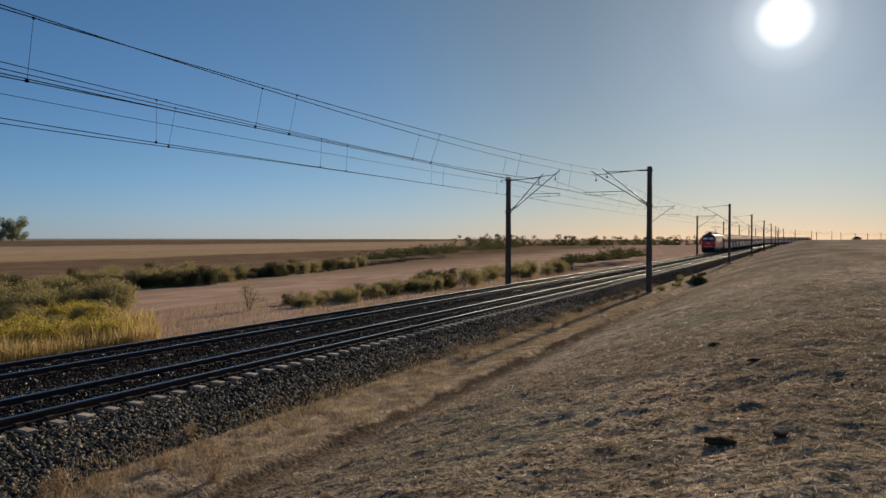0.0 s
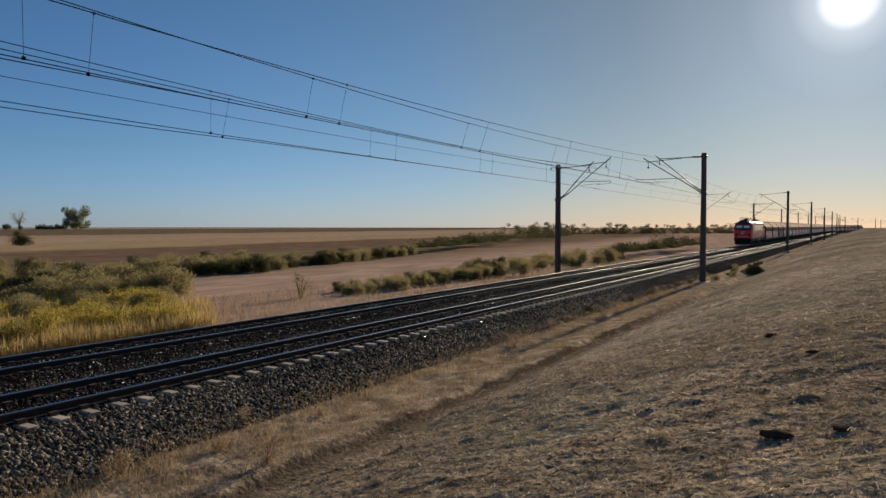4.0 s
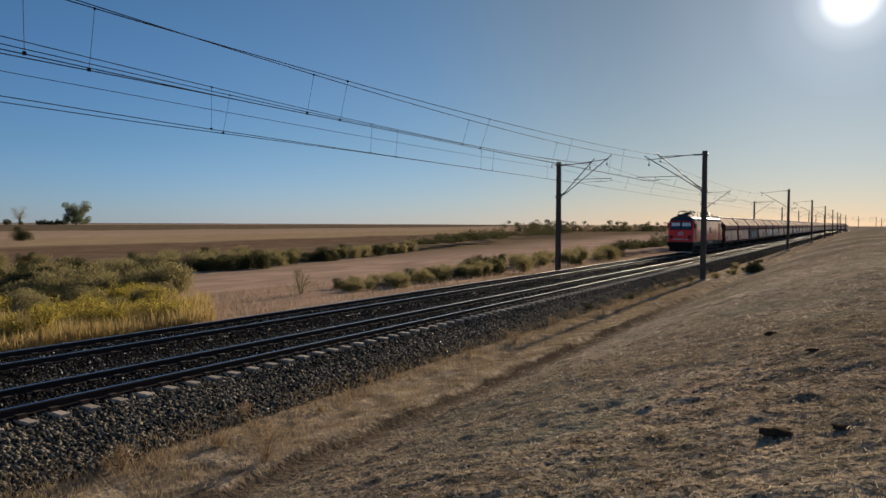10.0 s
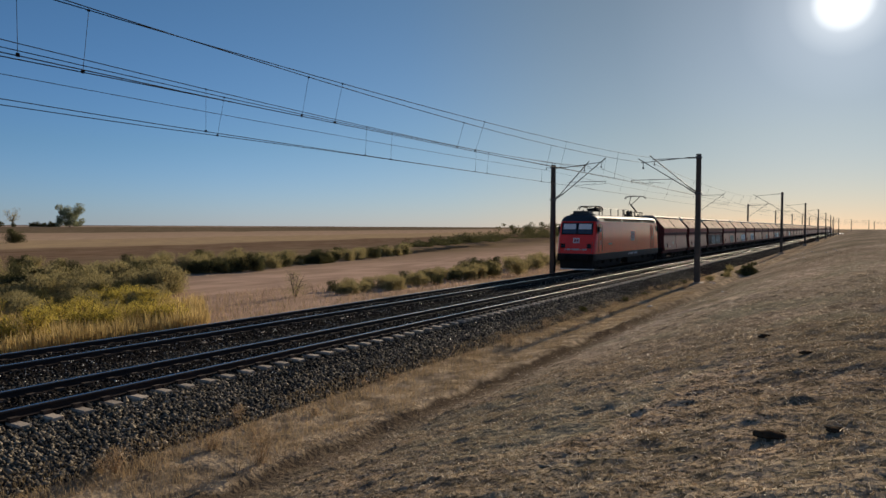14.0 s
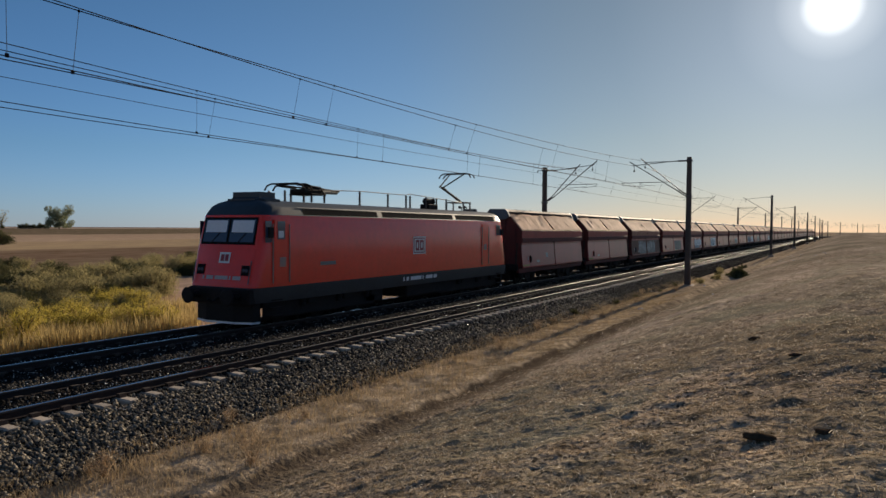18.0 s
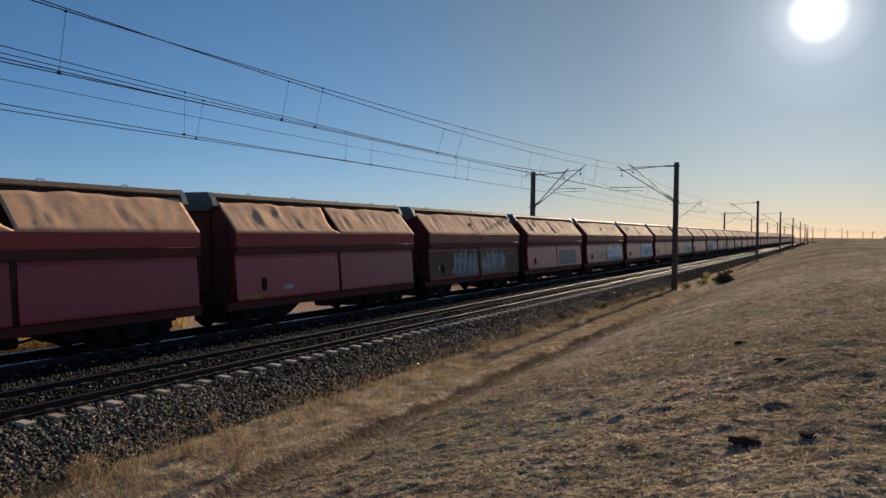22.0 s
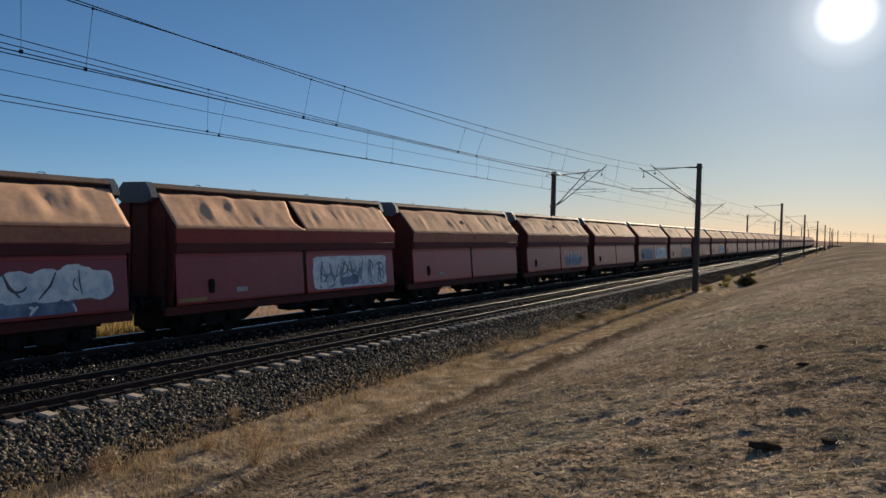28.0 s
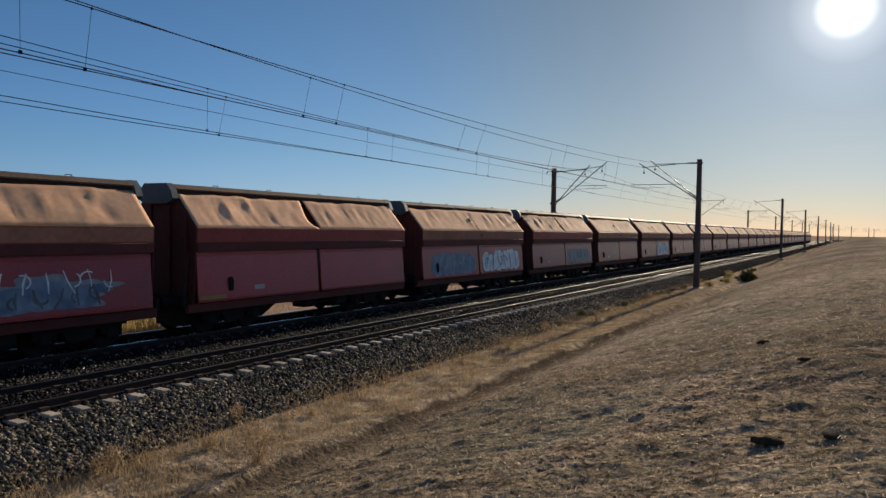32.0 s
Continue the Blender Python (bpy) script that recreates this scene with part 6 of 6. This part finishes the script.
def plants():
    rr = random.Random(3)
    dark = [bush(s, 2.1, 2.9, M_LEAF_DARK, "dark green dense bush in the dry steppe", 5200, 0.075) for s in (1, 2, 3)]
    grey = [bush(s, 2.0, 2.8, M_LEAF_GREY, "grey-green feathery steppe bush", 3800, 0.070, stems=13) for s in (4, 5, 6)]
    yel = [bush(s, 1.7, 2.2, M_LEAF_YEL, "yellow autumn shrub among reeds", 2600, 0.05, "shrub") for s in (7, 8)]
    bare = bush(9, 1.9, 1.7, M_LEAF_GREY, "thin twiggy shrub with few leaves on dry grass", 1100, 0.04, "shrub", 11, True)
    put(bare, -29.5, 33.8)
    kinds = dark + grey
    placed = []

    def row(x0, y0, x1, y1, n, k0, k1, share, spread):
        for i in range(n):
            u = (i + rr.uniform(-0.35, 0.35)) / n
            placed.append((x0 + (x1 - x0) * u + rr.uniform(-spread, spread), y0 + (y1 - y0) * u + rr.uniform(-spread, spread) * 0.6,
                           (k0 + (k1 - k0) * u) * rr.uniform(0.65, 1.2), rr.random() < share))

    # the hedge behind the dry field: a dark foot, paler and taller scrub behind it
    row(-52.6, 44, -50.6, 52, 11, 0.62, 0.85, 1.0, 0.8)
    row(-55.5, 42, -56.0, 62, 24, 0.85, 1.25, 0.08, 2.2)
    row(-54.5, 63.5, -53.0, 67.5, 6, 0.75, 0.95, 1.0, 0.6)
    row(-53.5, 55, -64.5, 104, 40, 0.65, 0.95, 0.45, 2.0)
    row(-64, 104, -75, 146, 32, 0.95, 1.35, 0.55, 2.6)
    row(-74, 145, -104, 275, 34, 1.3, 2.8, 0.65, 5.0)
    # low scrub along the foot of the line
    row(-28.6, 36.5, -29.0, 62, 44, 0.45, 0.72, 0.2, 1.5)
    row(-28.5, 62, -30, 150, 60, 0.70, 1.40, 0.3, 2.4)
    # the thicket behind the reeds
    row(-45.0, 31.8, -42.6, 33.2, 5, 0.75, 0.9, 1.0, 0.7)
    row(-42.0, 24.0, -46.0, 24.5, 6, 0.7, 0.9, 0.7, 1.2)
    for i in range(58):
        placed.append((-37.0 - 11.0 * rr.random(), 23 + 11.5 * rr.random(), rr.uniform(0.6, 1.15), rr.random() < 0.06))
    for i in range(46):
        x = -29.5 - 8.5 * rr.random()
        placed.append((x, 19 + (9.0 + 0.25 * (-x - 30)) * rr.random(), rr.uniform(0.35, 0.7), rr.random() < 0.10))
    for i in range(16):
        a, d = radians(rr.uniform(50.0, 63.0)), rr.uniform(58, 90)
        placed.append((-math.sin(a) * d, math.cos(a) * d, rr.uniform(0.5, 0.9), rr.random() < 0.2))
    first = {id(t): True for t in kinds}
    far_c, far_r = [], []
    for x, y, k, is_dark in placed:
        if y < 36 and x < -30 and math.degrees(math.atan2(-x, y)) < 50.0:
            continue
        if y > 98:
            for q in range(4):
                far_c.append((x + rr.uniform(-1, 1) * k, y + rr.uniform(-1, 1) * k, ground_z(x, y) + k * rr.uniform(0.3, 1.5)))
                far_r.append(k * rr.uniform(0.7, 1.15))
            continue
        t = rr.choice(dark if is_dark else grey)
        if first[id(t)]:
            put(t, x, y, k, rr.uniform(0, 360), 0.05)
            first[id(t)] = False
        else:
            again(t, x, y, k, rr.uniform(0, 360))
    me = leaves_mesh("far_scrub", far_c, far_r, 42000, 0.20, 78, M_LEAF_DARK, 0.85, 0.4, 0.3)
    tagged(part_me("far_scrub", me, M_LEAF_DARK), "dark green scrub far along the line", "scrub", kind="stuff")
    put(yel[0], -25.8, 15.5)
    put(yel[1], -26.5, 19.0, 0.9)
    for i in range(52):
        x = -25.0 - 9.5 * rr.random() ** 1.2
        again(yel[i % 2], x, 8 + (14.2 + 0.55 * (-x - 25)) * rr.random(), rr.uniform(0.5, 0.95), rr.uniform(0, 360))
    low = thing("bush", "low round dark green bush beside the masts", "bush")
    bm = bmesh.new()
    for i in range(9):
        a = math.tau * i / 9
        tube(bm, [(0, 0, -0.1), (math.cos(a) * 0.35, math.sin(a) * 0.35, 0.45), (math.cos(a) * 0.75, math.sin(a) * 0.75, 0.7)], 0.02, 5, 0.006)
    part("branch_frame", bm, M_BARK, low)
    cs = [(math.cos(i * 2.4) * 0.62 * (i / 15) ** 0.5, math.sin(i * 2.4) * 0.62 * (i / 15) ** 0.5, 0.72 - 0.45 * i / 15) for i in range(16)]
    part_me("crown", leaves_mesh("crown", cs, [0.36] * 16, 3600, 0.06, 5, M_LEAF_DARK), M_LEAF_DARK, low)
    put(low, -7.5, 63.5, 0.95, 0, 0.14)
    for i in range(12):
        again((grey + dark)[i % 6], rr.uniform(-10.4, -8.4), 56 + i * 2.2 + rr.uniform(-1, 1), rr.uniform(0.14, 0.30), 70 * i, "low scrubby bush on the verge behind the mast")
    for i in range(5):
        again(dark[i % 3], -10.5 + rr.uniform(-0.2, 0.3), 30 + i * 6 + rr.uniform(-2, 2), rr.uniform(0.10, 0.18), 70 * i, "low dark scrub at the foot of the ballast")
    big = tree(31, 11.0, 15.0, M_LEAF_TREE, "lone leafy tree on the horizon", 7500, 0.30)
    put(big, -408, 267, 1.25)
    thin = tree(32, 9.0, 8.5, M_LEAF_GREY, "half-bare tree on the horizon", bare=True)
    put(thin, -442, 252.5, 1.25)
    hedge, size = [], []
    for i in range(150):
        u = i / 150
        x, y = -135 + 95 * u + rr.uniform(-6, 6), 300 + 160 * u + rr.uniform(-6, 6)
        if math.sin(u * 21) < -0.75:
            continue
        top = rr.uniform(2.5, 6.4)
        for k in range(3):
            hedge.append((x + rr.uniform(-2, 2), y + rr.uniform(-2, 2), ground_z(x, y) + top * (0.25 + 0.3 * k)))
            size.append(rr.uniform(0.9, 1.7))
    me = leaves_mesh("distant_hedge", hedge, size, 15000, 0.35, 77, M_LEAF_DARK)
    tagged(part_me("distant_hedge", me, M_LEAF_DARK), "uneven distant hedge of low trees beyond the field", "hedge", kind="stuff")
    for i in range(9):
        a = radians(57.7 + 0.24 * i if i < 7 else 54.6 + 0.8 * i)
        again(dark[i % 3], -math.sin(a) * 500, math.cos(a) * 500, rr.uniform(1.0, 1.9), 50 * i, "dark hedge bush on the horizon")
    again(dark[1], -150, 86, 1.6, 20, "tall dark thin bush in the field")


def blades(name, xs, ys, zs, hs, lean, width, material, label, category, seed):
    """Upright blades, one bent triangle pair each."""
    r = np.random.default_rng(seed)
    n = len(xs)
    a = r.uniform(0, math.tau, n)
    dx, dy = np.cos(a), np.sin(a)
    ln = hs * lean * r.uniform(0.2, 1.2, n)
    p0 = np.stack([xs - dy * width, ys + dx * width, zs - 0.01], -1)
    p1 = np.stack([xs + dy * width, ys - dx * width, zs - 0.01], -1)
    m0 = np.stack([xs + dx * ln * 0.4 + dy * width * 0.8, ys + dy * ln * 0.4 - dx * width * 0.8, zs + hs * 0.6], -1)
    m1 = np.stack([xs + dx * ln * 0.4 - dy * width * 0.8, ys + dy * ln * 0.4 + dx * width * 0.8, zs + hs * 0.6], -1)
    tp = np.stack([xs + dx * ln, ys + dy * ln, zs + hs * r.uniform(0.8, 1.0, n)], -1)
    v = np.stack([p0, p1, m0, m1, tp], 1)
    base = (np.arange(n) * 5)[:, None]
    quads = (base + np.array([0, 1, 2, 3])).astype(np.int32)
    tris = (base + np.array([3, 2, 4])).astype(np.int32)
    loops = np.concatenate([quads, tris], 1).ravel()
    starts = (np.arange(n) * 7)[:, None] + np.array([0, 4])
    me = bpy.data.meshes.new(name)
    me.vertices.add(n * 5)
    me.vertices.foreach_set("co", v.ravel())
    me.loops.add(n * 7)
    me.loops.foreach_set("vertex_index", loops)
    me.polygons.add(n * 2)
    me.polygons.foreach_set("loop_start", starts.ravel().astype(np.int32))
    me.update(calc_edges=True)
    return tagged(part_me(name, me, material), label, category, kind="stuff")


def bank_z(x, y):
    """The bank's height with the same small humps as the ground."""
    z = ground_z(x, y)
    k = min(1.0, max(x + 10.6, 0) / 1.5) * (0.5 if -8.8 < x < -6.9 else 1.0)
    return z + k * humps(x, y)


def grass():
    r = np.random.default_rng(11)

    def scatter(n, x0, x1, y0, y1, power, hmin, hmax, lean, width, m, label, seed, patch):
        xs, ys = r.uniform(x0, x1, n), y0 + (y1 - y0) * r.uniform(0, 1, n) ** power
        keep = [i for i in range(n) if noise.noise((xs[i] * patch, ys[i] * patch, seed)) > r.uniform(-0.55, 0.25)]
        keep = [i for i in keep if not (-7.95 < xs[i] < -6.5 and ys[i] < 45) or r.uniform(0, 1) < 0.12 + 0.5 * max(xs[i] + 7.4, 0)]
        xs, ys = xs[keep], ys[keep]
        zs = np.array([bank_z(a, b) for a, b in zip(xs, ys)])
        blades("dry_grass", xs, ys, zs, r.uniform(hmin, hmax, len(xs)), lean, width, m, label, "grass", seed)

    scatter(150000, -8.5, 6, 2.0, 16.0, 1.2, 0.010, 0.035, 3.0, 0.003, M_GRASS, "short trampled dry grass on the bank", 21, 1.3)
    scatter(110000, -9.5, 14, 12.0, 70.0, 1.5, 0.010, 0.035, 3.0, 0.006, M_TURF, "short olive-brown turf further along the bank", 22, 0.6)
    scatter(34000, -10.6, -7.6, 2.0, 45.0, 1.2, 0.05, 0.17, 1.1, 0.004, M_GRASS_PALE, "longer dry grass at the foot of the ballast", 23, 0.9)
    scatter(16000, -10.95, -9.6, 5.0, 62.0, 1.3, 0.06, 0.18, 0.9, 0.006, M_GRASS_PALE, "clumps of straw-coloured grass growing into the ballast", 25, 0.7)
    scatter(46000, -8.5, 6, 2.5, 30.0, 1.2, 0.012, 0.04, 3.2, 0.0032, M_STRAW, "pale bent straws glinting on the bank", 24, 2.0)
    stones("soil_crumbs", 1500, -6.9, 6.0, 2.6, 34.0, 0.024, M_CLOD, "small dark crumbs of earth strewn over the bank", 1.5, lift=-0.1, place=bank_z, flat=0.28, category="soil")
    # reeds beyond the far track
    n = 15000
    xs = -23.7 - 8.5 * r.uniform(0, 1, n) ** 1.4
    ys = 4.0 + (18.5 + 0.85 * (-xs - 24.5)) * r.uniform(0, 1, n) ** 0.9
    zs = np.array([ground_z(a, b) for a, b in zip(xs, ys)])
    hs = r.uniform(0.25, 0.95, n) + 0.25 * np.sin(ys * 1.3) * r.uniform(0, 1, n)
    blades("reeds", xs, ys, zs, hs, 0.35, 0.014, M_REED, "dry yellow reeds and tall grass behind the far track", "reeds", 31)
    n = 16000
    xs = -22.6 - 12 * r.uniform(0, 1, n) ** 1.3
    ys = 20 + 90 * r.uniform(0, 1, n) ** 1.5
    zs = np.array([ground_z(a, b) for a, b in zip(xs, ys)])
    blades("field_grass", xs, ys, zs, r.uniform(0.10, 0.42, n), 0.6, 0.012, M_GRASS, "tufts of dry grass behind the line", "grass", 32)


def curls():
    """Loose bleached straws: thin ribbons bent into hooks, lying on the bank."""
    r = np.random.default_rng(51)
    n, seg = 12000, 6
    x, y = r.uniform(-8.4, 6, n), 2.6 + 36 * r.uniform(0, 1, n) ** 1.5
    keep = np.array([noise.noise((a * 0.8, b * 0.8, 3)) > -0.25 + 0.4 * noise.noise((a * 4, b * 4, 8)) for a, b in zip(x, y)])
    x, y = x[keep], y[keep]
    n = len(x)
    z = np.array([bank_z(a, b) for a, b in zip(x, y)])
    a, turn, ln = r.uniform(0, math.tau, n), r.uniform(-3.2, 3.2, n), r.uniform(0.035, 0.12, n)
    rise = r.uniform(0.2, 0.6, n)
    w = r.uniform(0.0012, 0.0026, n) * (1 + y / 40)
    rows, px, py = [], x.copy(), y.copy()
    for k in range(seg + 1):
        u = k / seg
        d = a + turn * u
        h = z + 0.012 + rise * ln * math.sin(math.pi * u) * 0.6
        rows.append(np.stack([np.stack([px - np.sin(d) * w, py + np.cos(d) * w, h + w * 0.5], -1),
                              np.stack([px + np.sin(d) * w, py - np.cos(d) * w, h - w * 0.5], -1)], 1))
        px, py = px + np.cos(d) * ln / seg, py + np.sin(d) * ln / seg
    v = np.stack(rows, 1).reshape(-1, 3)
    quad = np.array([(2 * k, 2 * k + 1, 2 * k + 3, 2 * k + 2) for k in range(seg)])
    f = (quad[None] + (np.arange(n) * 2 * (seg + 1))[:, None, None]).reshape(-1, 4)
    me = bpy.data.meshes.new("curled_straws")
    me.from_pydata(v.tolist(), [], f.tolist())
    tagged(part_me("curled_straws", me, M_STRAW), "bleached curled straws lying on the bank", "straw", kind="stuff")


def small_things():
    rr = random.Random(8)

    def lump(name, x, y, w, d, h, m, label, category, seed):
        bm = bmesh.new()
        bmesh.ops.create_icosphere(bm, subdivisions=3, radius=0.5)
        for v in bm.verts:
            k = 1 + 0.35 * noise.noise(v.co * 3.0 + Vector((seed, 0, 0))) + 0.2 * noise.noise(v.co * 8.0 + Vector((0, seed, 0)))
            v.co = Vector((v.co.x * w * k, v.co.y * d * k, max(v.co.z, -0.25) * h * 2 * k))
        ob = part(name, bm, m, None, "", True)
        ob.location = (x, y, bank_z(x, y) + h * 0.15)
        return tagged(ob, label, category)

    lump("earth_clod", -0.62, 6.85, 0.28, 0.15, 0.036, M_CLOD, "dark flat clod of earth on the dry bank", "clod", 1)
    lump("earth_clod", -0.55, 11.5, 0.20, 0.14, 0.03, M_CLOD, "dark clod with straw on the dry bank", "clod", 2)
    lump("earth_clod", -0.09, 7.0, 0.22, 0.13, 0.022, M_CLOD, "dark clod of earth on the dry bank", "clod", 3)
    lump("earth_clod", -2.0, 4.9, 0.16, 0.09, 0.03, M_CLOD, "small dark clod on the dry bank", "clod", 4)
    lump("earth_clod", -1.4, 14.5, 0.22, 0.14, 0.05, M_CLOD, "small dark clod on the dry bank", "clod", 5)
    lump("pale_stone", -8.45, 35.0, 0.34, 0.20, 0.07, M_PALE, "flat pale stone at the foot of the bank", "stone", 6)
    for i in range(16):
        lump("pale_stone", rr.uniform(-9.0, -1.0), rr.uniform(30, 120), rr.uniform(0.10, 0.22), rr.uniform(0.08, 0.18), 0.05, M_PALE, "small pale stone in dry grass", "stone", 10 + i)

    # dry weeds at the foot of the ballast
    def weed(seed, h):
        th = thing("dry_weed", "dry brown weed at the foot of the ballast", "weed", group="weeds along the ballast")
        r2 = random.Random(seed)
        bm = bmesh.new()
        for i in range(26):
            a, k = r2.uniform(0, 6.28), r2.uniform(0.1, 0.5)
            tip = Vector((math.cos(a) * h * k, math.sin(a) * h * k, h * r2.uniform(0.5, 1.0)))
            tube(bm, [(r2.uniform(-0.05, 0.05), r2.uniform(-0.05, 0.05), -0.03), tip * 0.55 + Vector((0, 0, 0.1 * h)), tip], 0.004, 4, 0.0015)
        tagged(part("dry_tuft", bm, M_GRASS, th), kind="stuff")
        cs = [(0.0, 0.0, h * 0.35), (0.08, 0.05, h * 0.6), (-0.1, 0.06, h * 0.55)]
        tagged(part_me("seed_fluff", leaves_mesh("seed_fluff", cs, [h * 0.3, h * 0.28, h * 0.25], 420, 0.018, seed, M_GRASS, 0.9, 0.6), M_GRASS, th), kind="stuff")
        return th

    ws = [weed(41, 0.75), weed(42, 0.5)]
    put(ws[0], -8.15, 8.5)
    put(ws[1], -10.1, 7.3)
    for i in range(22):
        y = 8 + 46 * (i / 22) ** 1.2 + rr.uniform(-0.8, 0.8)
        again(ws[i % 2], -10.3 + rr.uniform(-0.5, 0.9), y, rr.uniform(0.35, 0.8), rr.uniform(0, 360))


def small_house():
    """A low house far off, on the rise past the end of the train."""
    h = thing("house", "low house with a hipped roof far off on the horizon", "house", pose(40.0, 640.0, 2.85, 0, 0, 12))
    part("wall", blk((-2.6, -2.2, -0.4), (2.6, 2.2, 0.9), 0.02), M_PLATE, h)
    bm = bmesh.new()
    eave = [bm.verts.new(p) for p in ((-3.4, -2.8, 0.85), (3.4, -2.8, 0.85), (3.4, 2.8, 0.85), (-3.4, 2.8, 0.85))]
    ridge = [bm.verts.new(p) for p in ((-0.8, 0, 2.3), (0.8, 0, 2.3))]
    for f in ((0, 1, 5, 4), (1, 2, 5), (2, 3, 4, 5), (3, 0, 4)):
        bm.faces.new([(eave + ridge)[k] for k in f])
    bm.faces.new(eave[::-1])
    part("roof", bm, M_RUST, h, "brown hipped roof")
    for x in (-1.6, 0.0, 1.6):
        part("window", blk((x - 0.35, -2.24, 0.1), (x + 0.35, -2.18, 0.65), 0.01), M_GLASS, h)


def sleepers():
    """One piece each, on shared mesh data."""
    for track, cx in zip(TRACKS, (NEAR_X, FAR_X)):
        for i in range(150):
            ob = new("sleeper", SLEEPER_ME)
            ob.parent = track
            ob.location = (cx + rng.uniform(-0.012, 0.012), SLEEPER_Y + i * 0.607 + rng.uniform(-0.008, 0.008), rng.uniform(-0.006, 0.004))
            ob.rotation_euler = (0, rng.uniform(-0.004, 0.004), rng.uniform(-0.008, 0.008))


plants()
grass()
curls()
small_things()
small_house()
sleepers()
motions()
